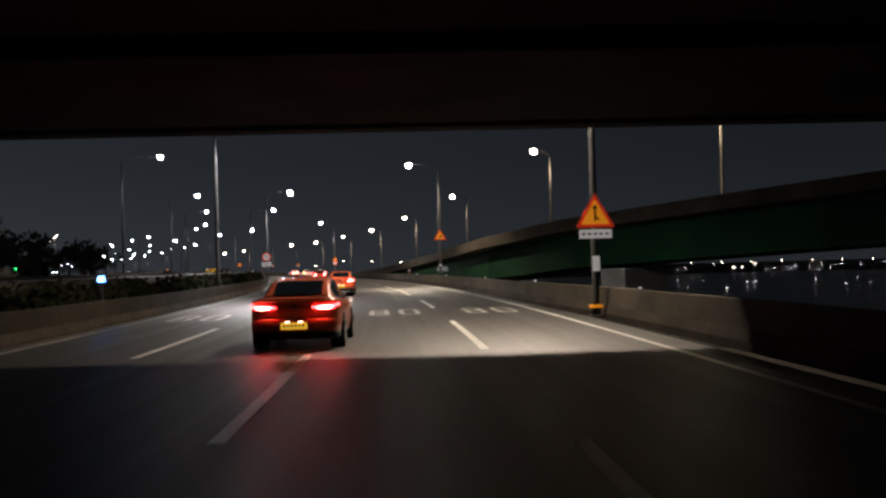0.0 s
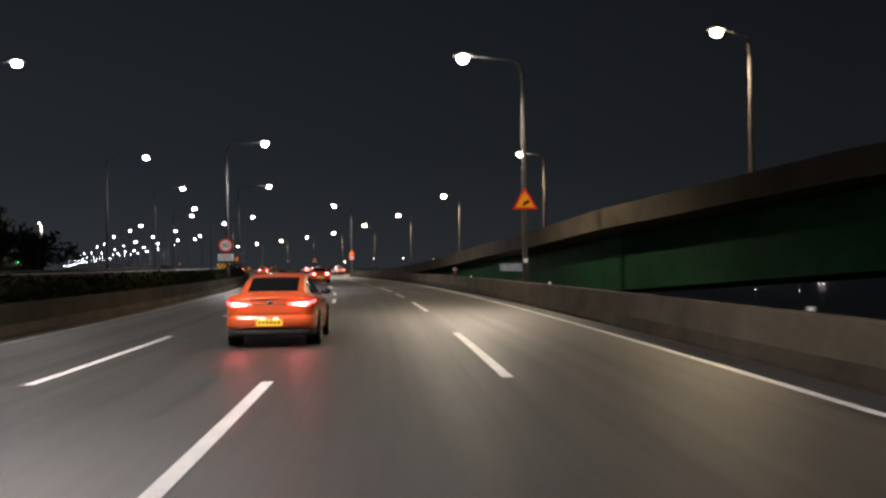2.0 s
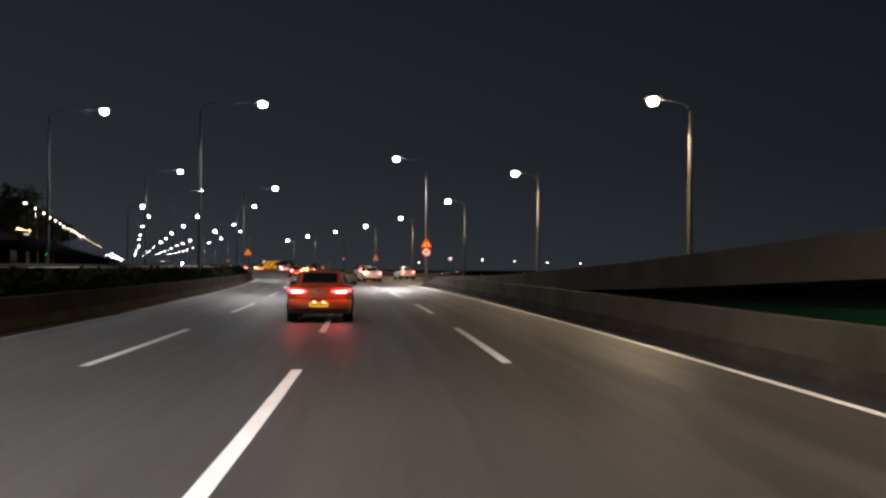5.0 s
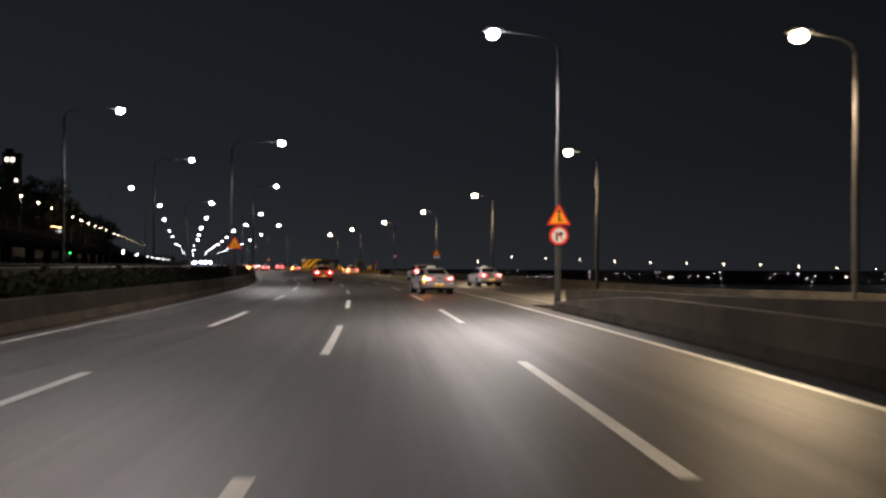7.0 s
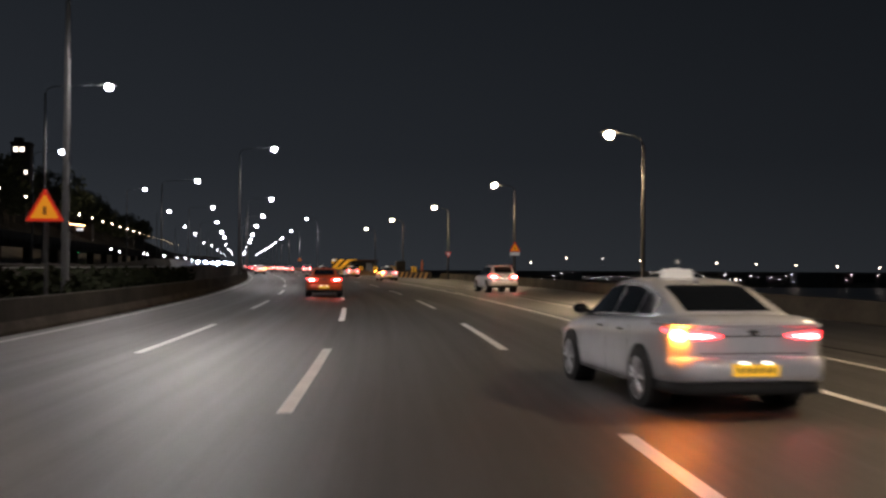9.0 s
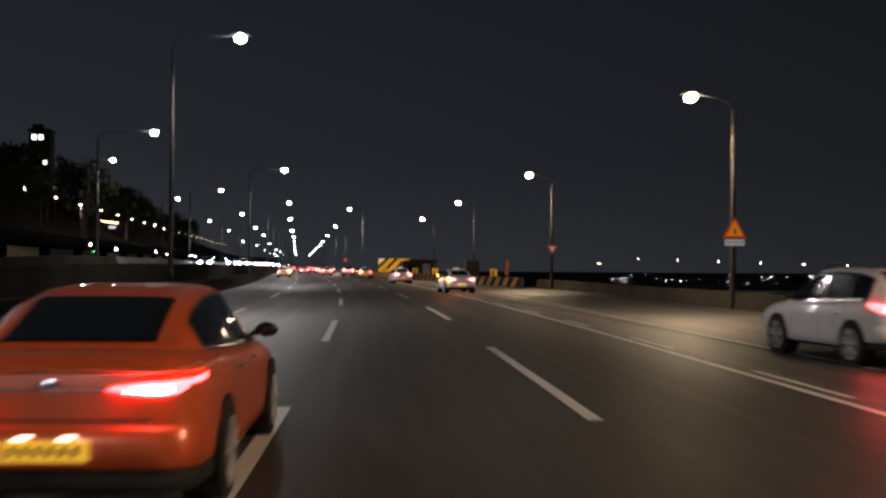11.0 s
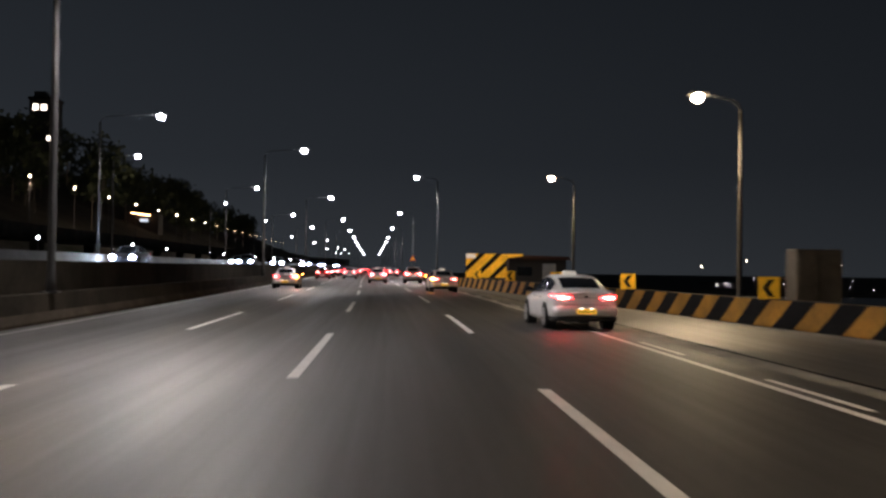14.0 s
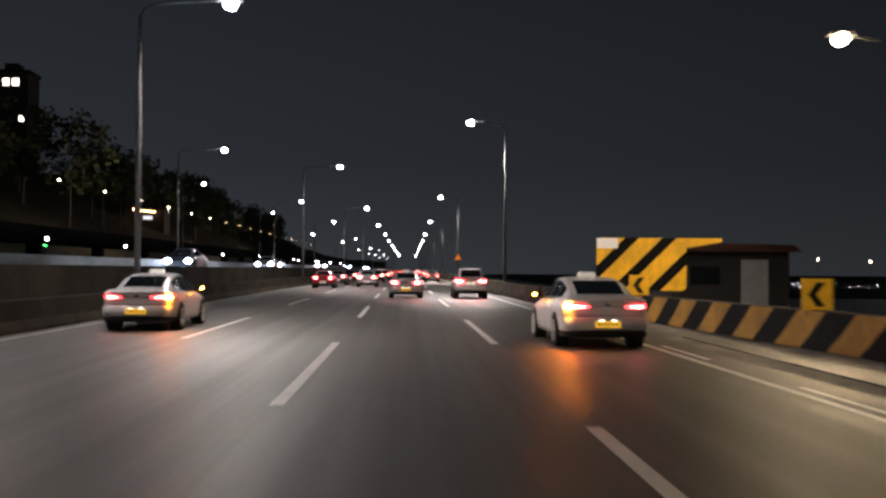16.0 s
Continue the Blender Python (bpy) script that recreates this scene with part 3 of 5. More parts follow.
# ---- street lamps ----
def street_lamp(s, d, arm, head_z, tone, ground=0.0, light=1.0, label="", group="expressway street lamps", turn=0.0, reach=0.0):
    """A tapered steel pole with one arm; arm: its reach to the right (negative: to the left)."""
    glass = {"cool": M_LAMP_COOL, "neutral": M_LAMP_NEUTRAL, "warm": M_LAMP_WARM, "pale": M_LAMP_FAR}[tone]
    lamp = thing("street_lamp", stand(s, d, ground, turn), label or f"tall grey steel street lamp with a glowing {tone} white head", "street lamp", group)
    h = head_z - ground
    part("pole", tube_bm([(0, 0, 0), (0, 0, 0.45), (0, 0, h * 0.5), (0, 0, h - 0.55)], [0.14, 0.115, 0.095, 0.065], 12), M_STEEL, lamp, smooth=True)
    part("base_plate", box_bm(-0.22, 0.22, -0.22, 0.22, 0.0, 0.04, 0.01), M_STEEL_DARK, lamp)
    a = 1 if arm > 0 else -1
    r = abs(arm)
    part("arm", tube_bm([(0, 0, h - 0.56), (a * 0.12, 0, h - 0.30), (a * 0.45, 0, h - 0.12), (a * (r - 0.35), 0, h + 0.02)], [0.045, 0.035, 0.028, 0.022], 8), M_ARM, lamp, smooth=True)
    bm = prism_bm([(-0.42, 0.03), (0.42, 0.03), (0.36, 0.13), (-0.30, 0.16)], -0.15, 0.15)
    hd = part("lamp_head", bm, M_ARM, lamp)
    hd.location = (a * r, 0, h)
    # Glass swollen to a ball in place of the lamp's glare.
    gl = part("lamp_glass", bmesh.new(), glass, lamp)
    bm = bmesh.new()
    bmesh.ops.create_uvsphere(bm, u_segments=20, v_segments=14, radius=1.0)
    for v in bm.verts:
        v.co = Vector((v.co.x * 0.25, v.co.y * 0.23, v.co.z * 0.21))
    bm.to_mesh(gl.data)
    bm.free()
    gl.location = (a * r, 0, h - 0.07)
    if light > 0:
        ld = bpy.data.lights.new("street_light", "SPOT")
        ld.energy = LAMP_WATT * light
        ld.color = {"cool": COOL, "neutral": NEUTRAL, "warm": WARM}[tone]
        ld.spot_size, ld.spot_blend, ld.shadow_soft_size = radians(153), 0.55, 0.25
        lo = new("street_light", ld)
        lo.matrix_world = stand(s, d, ground, turn) @ Matrix.Translation((a * r, 0, h - 0.45)) @ Matrix.Rotation(-a * radians(8.0), 4, "Y")
    return lamp


for s, d, z in ((58.6, -9.0, 10.3), (119.6, -9.0, 10.4), (181.5, -10.2, 12.0), (238.2, -9.95, 10.7), (300.5, -9.3, 12.0), (352.5, -9.5, 10.75), (407.5, -9.42, 10.9), (470, -9.72, 11.3), (532, -9.72, 11.0), (594, -9.72, 11.0), (656, -9.72, 11)):
    street_lamp(s, d, -6.3 - d, z, "cool", light=0.60 if s < 150 else 0.22 if s == 300.5 else 0.30, ground=0.3 if d < -9.9 else 0.79)
for k in range(8):
    street_lamp(718 + 60 * k, median(700) - 0.95, 3.4, 11.0, "pale", light=0)
for s, d, z in ((31.15, 6.07, 10.2), (88.1, 6.38, 10.3), (198.6, 6.2, 10.4), (445.5, 7.1, 12.2), (515, 7.0, 11.6), (583, 7.0, 11.3), (651, 7.0, 11)):
    street_lamp(s, d, -2.5, z, "neutral" if s < 100 else "cool", light=0.48 if s < 50 else 0.42 if s < 100 else 0.65 if s < 200 else 0.85)
for k in range(8):
    street_lamp(712 + 60 * k, 7.0, -2.3, 11.0, "pale", light=0)
RAMP_LAMPS = ((66.3, 22.75, 12.0), (87, 15.85, 11.2), (122.3, 14.5, 9.9), (160, 14.4, 9.27), (190, 13.6, 8.6), (220.5, 13.0, 8.4), (257.3, 13.3, 8.3), (293.3, 14.0, 8.55), (330, 14.4, 8.64), (364.3, 13.8, 8.62), (401, 14.3, 8.5))
for s, d, z in RAMP_LAMPS:
    street_lamp(s, d, -1.4 if s == 87 else -1.75, z, "warm", ground=ramp_deck(s) + 1.05 if s < 190 else -0.1, light=0.36 if s < 140 else 0.5 if s < 200 else 0.30 if s < 280 else (0.26 if s == 364.3 else 0.21), group="ramp street lamps")
for s, d, z in ((102.7, -18.55, 12.8), (146, -18.0, 12.1), (187.8, -17.4, 12.2), (231, -16.7, 11.85), (272.7, -15.8, 12.6), (331, -15.1, 11.4), (396, -15.4, 11.8), (461, -15.6, 11.8), (525, -15.6, 11.5), (590, -15.6, 11.5)):
    street_lamp(s, outer(s) - 0.6, d - outer(s) + 0.6, z, "cool", light=0.25, ground=OPP_Z, group="opposite street lamps")
for s, d, z in ((305, -25.3, 11.8), (367, -24.6, 12.8), (434, -25, 12.9), (500, -25, 12), (566, -25, 12)):
    street_lamp(s, d - 2.5, 2.5, z, "cool" if s < 480 else "pale", light=0, ground=-0.2, group="opposite street lamps")
for k in range(11):
    street_lamp(640 + 62 * k, outer(900) - 0.6 if k % 2 else -27.5, 2.9, 10.5 + (k % 3) * 0.6, "pale", light=0, group="opposite street lamps")


# ---- road signs ----
def rounded(pts, r, n=3):
    """An outline with rounded corners."""
    out = []
    for i, p in enumerate(pts):
        p, a, b = Vector(p), Vector(pts[i - 1]), Vector(pts[(i + 1) % len(pts)])
        u, v = (a - p).normalized() * r, (b - p).normalized() * r
        for k in range(n + 1):
            t = k / n
            out.append(tuple((p + u) * (1 - t) ** 2 + p * 2 * t * (1 - t) + (p + v) * t ** 2))
    return out


def triangle(w, h, flip=False, k=1.0):
    cz = h / 3
    pts = [(-w / 2, 0), (w / 2, 0), (0, h)]
    pts = [((x) * k, cz + (z - cz) * k) for x, z in pts]
    return [(x, h - z) for x, z in pts] if flip else pts


def disc(r, z, n=28):
    return [(r * math.cos(2 * math.pi * i / n), z + r * math.sin(2 * math.pi * i / n)) for i in range(n)]


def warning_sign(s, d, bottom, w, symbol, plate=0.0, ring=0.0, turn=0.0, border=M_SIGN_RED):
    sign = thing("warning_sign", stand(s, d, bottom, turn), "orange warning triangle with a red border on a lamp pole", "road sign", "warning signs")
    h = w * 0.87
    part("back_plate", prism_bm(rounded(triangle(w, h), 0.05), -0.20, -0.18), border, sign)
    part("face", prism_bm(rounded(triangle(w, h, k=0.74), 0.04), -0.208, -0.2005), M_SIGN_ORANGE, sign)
    c = h / 3
    bm = bmesh.new()
    if symbol == "merge":
        for x0, x1, z0, z1 in ((-0.03, 0.03, c - 0.16, c + 0.22),):
            prism_bm([(x0, z0), (x1, z0), (x1, z1), (0.09, z1), (0, z1 + 0.12), (-0.09, z1), (x0, z1)], -0.214, -0.209, bm)
        prism_bm([(0.03, c), (0.12, c - 0.1), (0.12, c - 0.16), (0.03, c - 0.06)], -0.214, -0.209, bm)
    elif symbol == "curve":
        prism_bm([(-0.20, c - 0.16), (-0.10, c - 0.16), (-0.04, c + 0.0), (0.10, c + 0.05), (0.12, c + 0.12), (0.22, c - 0.02), (0.08, c - 0.10), (0.09, c - 0.03), (0.0, c - 0.16)], -0.214, -0.209, bm)
    else:
        prism_bm([(-0.05, c - 0.12), (0.05, c - 0.12), (0.04, c + 0.10), (-0.04, c + 0.10)], -0.214, -0.209, bm)
    part("symbol", bm, M_SIGN_BROWN if symbol == "mark" else M_SIGN_BLACK, sign)
    part("clamp", box_bm(-0.06, 0.06, -0.18, -0.03, c - 0.03, c + 0.03), M_STEEL, sign)
    if plate > 0:
        part("text_plate", box_bm(-w * 0.42, w * 0.42, -0.20, -0.18, -0.06 - plate, -0.06, 0.004), M_SIGN_WHITE, sign, "white plate under the triangle")
        for k in range(5):
            x = -w * 0.34 + k * w * 0.15
            part("text_bar", box_bm(x, x + w * 0.07, -0.206, -0.201, -0.06 - plate * 0.62, -0.06 - plate * 0.38), M_STEEL_DARK, sign)
    return sign


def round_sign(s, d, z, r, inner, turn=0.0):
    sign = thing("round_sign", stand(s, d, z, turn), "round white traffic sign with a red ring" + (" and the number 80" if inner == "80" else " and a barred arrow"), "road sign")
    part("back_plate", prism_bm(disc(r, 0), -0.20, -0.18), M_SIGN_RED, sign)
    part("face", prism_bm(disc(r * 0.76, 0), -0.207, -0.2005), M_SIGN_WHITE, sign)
    part("clamp", box_bm(-0.06, 0.24 if inner == "80" else 0.06, -0.18, -0.03, -0.03, 0.03), M_STEEL, sign)
    if inner == "80":
        cu = bpy.data.curves.new("speed_number", "FONT")
        cu.body, cu.size, cu.align_x, cu.align_y, cu.extrude = "80", r * 1.05, "CENTER", "CENTER", 0.002
        ob = new("speed_number", cu)
        cu.materials.append(M_SIGN_BLACK)
        ob.parent = sign
        ob.matrix_local = pose(0, -0.211, 0, 90, 0, 0)
    else:
        bm = prism_bm([(-0.12, -0.2), (-0.04, -0.2), (-0.04, 0.02), (0.06, 0.02), (0.06, -0.05), (0.18, 0.06), (0.06, 0.17), (0.06, 0.10), (-0.12, 0.10)], -0.214, -0.2085)
        part("arrow", bm, M_SIGN_BLACK, sign)
        bm = prism_bm([(-r * 0.55, r * 0.48), (-r * 0.48, r * 0.55), (r * 0.55, -r * 0.48), (r * 0.48, -r * 0.55)], -0.219, -0.2145)
        part("bar", bm, M_SIGN_RED, sign)
    return sign


warning_sign(31.15, 6.07, 2.66, 1.18, "merge", plate=0.27)
warning_sign(88.1, 6.38, 3.86, 1.05, "curve")
warning_sign(198.6, 6.2, 3.14, 0.92, "merge")
round_sign(198.6, 6.2, 2.75, 0.36, "arrow")
warning_sign(234.4, -9.4, 2.7, 1.0, "mark")
warning_sign(293.3, 14.0, 2.85, 0.95, "mark", plate=0.25)
warning_sign(515, 7.0, 2.9, 1.05, "mark")
round_sign(119.6, -9.1, 3.15, 0.47, "80")
mk = thing("marker_paddle", stand(339.8, 12.75, -0.1), "flat orange marker paddle standing behind the striped barrier", "road marker")
part("post", tube_bm([(0, 0, 0), (0, 0, 1.2)], [0.04, 0.04], 8), M_STEEL_DARK, mk)
part("paddle", prism_bm(rounded([(-0.15, 1.0), (0.15, 1.0), (0.17, 2.1), (0.02, 2.54), (-0.05, 2.54), (-0.13, 2.1)], 0.03), -0.06, -0.041), M_SIGN_FADED, mk)
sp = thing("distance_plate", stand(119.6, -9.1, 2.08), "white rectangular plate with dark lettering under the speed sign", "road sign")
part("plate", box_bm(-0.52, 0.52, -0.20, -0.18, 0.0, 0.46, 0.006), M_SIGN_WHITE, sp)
part("clamp", box_bm(-0.06, 0.24, -0.18, -0.03, 0.2, 0.26), M_STEEL, sp)
for r_ in range(2):
    for k in range(5):
        part("text_bar", box_bm(-0.42 + 0.17 * k, -0.31 + 0.17 * k, -0.206, -0.201, 0.08 + 0.18 * r_, 0.19 + 0.18 * r_), M_STEEL_DARK, sp)
for s_, d_, z_, w_, h_ in ((31.15, 6.07, 1.35, 0.11, 0.45), (88.1, 6.38, 1.62, 0.09, 0.17)):
    np_ = thing("notice_plate", stand(s_, d_, z_), "small white notice plate strapped to a lamp pole", "notice")
    part("plate", box_bm(-w_, w_, -0.17, -0.155, 0.0, h_, 0.004), M_SIGN_WHITE, np_)
    part("strap", tube_bm([(0, 0, h_ * 0.5 - 0.02), (0, 0, h_ * 0.5 + 0.02)], [0.153, 0.153], 12), M_STEEL_DARK, np_)
post = thing("signpost", stand(234.4, -9.4, 0.3), "thin grey post of a warning sign in the median", "post")
part("pole", tube_bm([(0, 0, 0), (0, 0, 3.2)], [0.05, 0.05], 8), M_STEEL, post)
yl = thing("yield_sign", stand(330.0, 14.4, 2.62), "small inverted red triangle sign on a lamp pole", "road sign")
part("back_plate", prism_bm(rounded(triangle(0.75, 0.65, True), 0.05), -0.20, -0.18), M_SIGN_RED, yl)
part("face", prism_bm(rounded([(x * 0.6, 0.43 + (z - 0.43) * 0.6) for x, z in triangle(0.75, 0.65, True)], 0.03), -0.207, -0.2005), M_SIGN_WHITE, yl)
part("clamp", box_bm(-0.06, 0.06, -0.18, -0.03, 0.35, 0.41), M_STEEL, yl)


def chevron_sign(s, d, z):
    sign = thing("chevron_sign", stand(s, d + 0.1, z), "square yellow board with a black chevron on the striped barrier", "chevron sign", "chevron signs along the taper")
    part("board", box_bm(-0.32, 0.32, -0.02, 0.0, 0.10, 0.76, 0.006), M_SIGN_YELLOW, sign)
    part("chevron", prism_bm([(0.16, 0.18), (-0.02, 0.18), (-0.2, 0.43), (-0.02, 0.68), (0.16, 0.68), (-0.02, 0.43)], -0.028, -0.021), M_SIGN_BLACK, sign)
    for x in (-0.2, 0.2):
        part("bracket", box_bm(x - 0.02, x + 0.02, 0.0, 0.03, -0.02, 0.74), M_STEEL, sign)


for s, d in ((342.8, 12.05), (353.4, 10.75), (366.9, 9.83), (379.5, 9.0), (392.2, 8.2), (404.5, 7.3)):
    chevron_sign(s, d, 0.70)

ap = thing("arrow_plate", stand(87, 15.82, 3.95), "small orange arrow plate on a ramp lamp pole", "road sign")
part("plate", box_bm(-0.24, 0.24, -0.14, -0.12, 0.0, 0.48, 0.006), M_SIGN_YELLOW, ap)
part("arrow", prism_bm([(0.12, 0.08), (0.0, 0.08), (-0.14, 0.24), (0.0, 0.40), (0.12, 0.40), (-0.02, 0.24)], -0.148, -0.141), M_SIGN_BLACK, ap)
part("clamp", box_bm(-0.05, 0.05, -0.12, -0.03, 0.21, 0.27), M_STEEL, ap)

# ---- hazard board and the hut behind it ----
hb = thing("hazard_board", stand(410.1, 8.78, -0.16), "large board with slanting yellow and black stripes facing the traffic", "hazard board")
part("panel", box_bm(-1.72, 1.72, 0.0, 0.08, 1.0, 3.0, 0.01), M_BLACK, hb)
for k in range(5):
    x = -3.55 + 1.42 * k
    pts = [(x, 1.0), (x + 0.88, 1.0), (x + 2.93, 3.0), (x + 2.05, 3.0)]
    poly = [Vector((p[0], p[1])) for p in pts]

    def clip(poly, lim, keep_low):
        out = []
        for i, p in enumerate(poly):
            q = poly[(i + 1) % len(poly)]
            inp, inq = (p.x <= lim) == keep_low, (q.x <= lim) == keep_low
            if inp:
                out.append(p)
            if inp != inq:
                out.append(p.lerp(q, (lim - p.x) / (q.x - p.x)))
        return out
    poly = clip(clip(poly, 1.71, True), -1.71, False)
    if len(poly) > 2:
        part("stripe", prism_bm([tuple(p) for p in poly], -0.008, -0.001), M_SIGN_YELLOW, hb, "yellow reflective stripe with a weak glow of its own")
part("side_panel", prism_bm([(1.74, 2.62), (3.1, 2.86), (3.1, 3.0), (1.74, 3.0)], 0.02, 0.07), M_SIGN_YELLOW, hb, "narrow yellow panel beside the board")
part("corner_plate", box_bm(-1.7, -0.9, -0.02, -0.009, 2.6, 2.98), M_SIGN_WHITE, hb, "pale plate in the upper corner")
for x in (-1.4, 0.0, 1.4):
    part("post", tube_bm([(x, 0.14, 0), (x, 0.14, 2.9)], [0.05, 0.05], 8), M_STEEL, hb)
hut = thing("roadside_hut", stand(418.5, 14.1, -0.1), "dark low service hut with a reddish roof behind the barrier", "hut")
part("wall", box_bm(-2.6, 2.6, -2.5, 3.0, 0, 2.55, 0.03), M_BUILDING, hut)
part("roof", prism_bm([(-3.0, 2.55), (3.0, 2.55), (2.7, 2.85), (-2.7, 2.95)], -2.9, 3.4), material("roof_sheet", (0.07, 0.024, 0.016), 0.7, grain=0.2, grain_scale=3), hut)
part("door", box_bm(0.45, 1.65, -2.54, -2.501, 0.05, 2.2, 0.01), material("pale_grey_door", (0.30, 0.32, 0.36), 0.6, grain=0.1, grain_scale=5.0, stain=0.2), hut, "pale grey metal door")
part("window", box_bm(-1.8, -0.5, -2.53, -2.501, 1.1, 1.9, 0.01), M_GLASS, hut)
cab = thing("control_cabinet", stand(352.2, 11.68, -0.1), "tall grey-brown control cabinet behind the striped barrier", "cabinet")
M_CABINET = material("brown_cabinet_paint", (0.16, 0.13, 0.09), 0.7, grain=0.1, grain_scale=5.0, stain=0.3, stain_scale=1.0)
part("body", box_bm(-0.65, 0.65, -0.4, 0.4, 0.1, 2.35, 0.02), M_CABINET, cab)
part("plinth", box_bm(-0.75, 0.75, -0.5, 0.5, 0, 0.099), M_CONCRETE_DARK, cab)
part("door", box_bm(-0.58, -0.02, -0.42, -0.401, 0.2, 2.25, 0.006), M_CABINET, cab)
part("door", box_bm(0.02, 0.58, -0.42, -0.401, 0.2, 2.25, 0.006), M_CABINET, cab)
fl = thing("flasher_post", stand(35.6, -9.7, 0.3), "thin dark post with a blue flashing lamp in the median", "warning light")
part("post", tube_bm([(0, 0, 0), (0, 0, 1.05)], [0.05, 0.045], 8), M_STEEL_DARK, fl)
part("lamp_box", box_bm(-0.14, 0.14, -0.08, 0.08, 1.05, 1.28, 0.02), M_STEEL_DARK, fl)
part("lamp", box_bm(-0.11, 0.11, -0.095, -0.081, 1.08, 1.25, 0.004), M_BLUE_LIGHT, fl)
for s in (27.5, 43.3, 59.0, 80.3, 102.8):
    dl = thing("delineator", stand(s, lerp(s, [36, 47], [6.5, 5.92]), 0.85), "small white reflector stud on the concrete barrier", "reflector", "barrier reflectors")
    part("bracket", box_bm(-0.05, 0.05, -0.04, 0.04, 0.0, 0.03, 0.005), M_STEEL_DARK, dl)
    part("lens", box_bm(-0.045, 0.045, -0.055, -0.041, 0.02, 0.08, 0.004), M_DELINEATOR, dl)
fp = thing("flexible_post", stand(110.6, 5.95, 0.85), "faded orange flexible marker post on the concrete barrier", "road marker")
part("foot", box_bm(-0.10, 0.10, -0.10, 0.10, 0.0, 0.03, 0.006), M_RUBBER, fp)
part("post", tube_bm([(0, 0, 0.03), (0, 0, 0.12), (0.01, 0, 0.50), (0.01, 0, 0.56)], [0.09, 0.10, 0.11, 0.06], 12), M_SIGN_FADED, fp, smooth=True)
part("band", tube_bm([(0.008, 0, 0.36), (0.009, 0, 0.44)], [0.113, 0.114], 12), M_SIGN_WHITE, fp, "white reflective band with a weak glow of its own")
rp = thing("base_reflector", stand(31.15, 6.07, 0.25), "orange reflector band at a lamp pole's foot", "reflector")
part("band", tube_bm([(0, 0, 0.0), (0, 0, 0.09)], [0.2, 0.2], 12), M_SIGN_ORANGE, rp)


# ---- vehicles ----
def car_paint(name, colour, rough=0.3, metal=0.1):
    return material(name, colour, rough, metal=metal, grain=0.03, grain_scale=3.0, stain=0.06, stain_scale=1.5, coat=0.7)


P_ORANGE = car_paint("orange_car_paint", (0.80, 0.13, 0.035))
P_SILVER = car_paint("silver_car_paint", (0.60, 0.61, 0.64))
P_WHITE = car_paint("white_car_paint", (0.84, 0.84, 0.84), 0.3, 0.0)
P_GREY = car_paint("grey_car_paint", (0.25, 0.26, 0.28))
P_DARK = car_paint("dark_car_paint", (0.03, 0.03, 0.035))
P_RED = car_paint("dark_red_car_paint", (0.22, 0.02, 0.02))

SHAPES = {
    "sedan": dict(L=4.85, body=[(-0.02, .62, .40, .95), (0.02, .74, .33, 1.02), (0.10, .83, .29, 1.055), (0.28, .885, .25, 1.07), (0.7, .915, .22, 1.06), (1.6, .93, .19, 1.01), (2.8, .93, .19, .97), (3.5, .92, .19, .94), (4.1, .90, .21, .86), (4.55, .84, .24, .74), (4.78, .74, .28, .64), (4.85, .62, .32, .57)],
                  roof=[(0.52, .66, .63, 1.07), (0.85, .715, .61, 1.20), (1.25, .76, .59, 1.355), (1.75, .79, .58, 1.445), (2.3, .80, .575, 1.465), (2.75, .80, .565, 1.43), (3.15, .79, .58, 1.26), (3.62, .77, .67, .945)],
                  side=(0.98, 1.42, 2.22, 3.42), wheels=(0.98, 3.80), wr=0.325, tail=(0.80, 0.925), lid=0.965, plate=0.50),
    "suv": dict(L=4.45, body=[(-0.02, .70, .46, .98), (0.03, .80, .38, 1.05), (0.10, .86, .33, 1.09), (0.25, .90, .29, 1.11), (0.8, .92, .26, 1.10), (1.8, .925, .24, 1.06), (2.8, .925, .24, 1.04), (3.3, .92, .25, 1.03), (3.8, .90, .27, .97), (4.2, .85, .30, .86), (4.38, .77, .34, .74), (4.45, .66, .38, .64)],
                roof=[(0.10, .74, .70, 1.10), (0.30, .77, .64, 1.36), (0.55, .79, .62, 1.57), (1.1, .80, .61, 1.645), (1.9, .80, .605, 1.66), (2.4, .80, .595, 1.62), (2.85, .80, .61, 1.40), (3.3, .785, .69, 1.05)],
                side=(0.52, 1.10, 1.95, 3.05), wheels=(0.85, 3.50), wr=0.35, tail=(0.86, 1.05), lid=1.0, plate=0.78),
}


def loft(rings, cap=True, closed=False):
    bm = bmesh.new()
    rows = [[bm.verts.new(p) for p in ring] for ring in rings]
    k = len(rows[0])
    for a, b in zip(rows, rows[1:]):
        for j in range(k if closed else k - 1):
            bm.faces.new((a[j], a[(j + 1) % k], b[(j + 1) % k], b[j]))
    if cap:
        bm.faces.new(rows[0])
        bm.faces.new(rows[-1])
    return bm


def blob_bm(c, r, u=12, v=8):
    """A rounded pod with its own half-axes."""
    bm = bmesh.new()
    bmesh.ops.create_uvsphere(bm, u_segments=u, v_segments=v, radius=1.0)
    for w in bm.verts:
        w.co = Vector((c[0] + r[0] * w.co.x, c[1] + r[1] * w.co.y, c[2] + r[2] * w.co.z))
    return bm


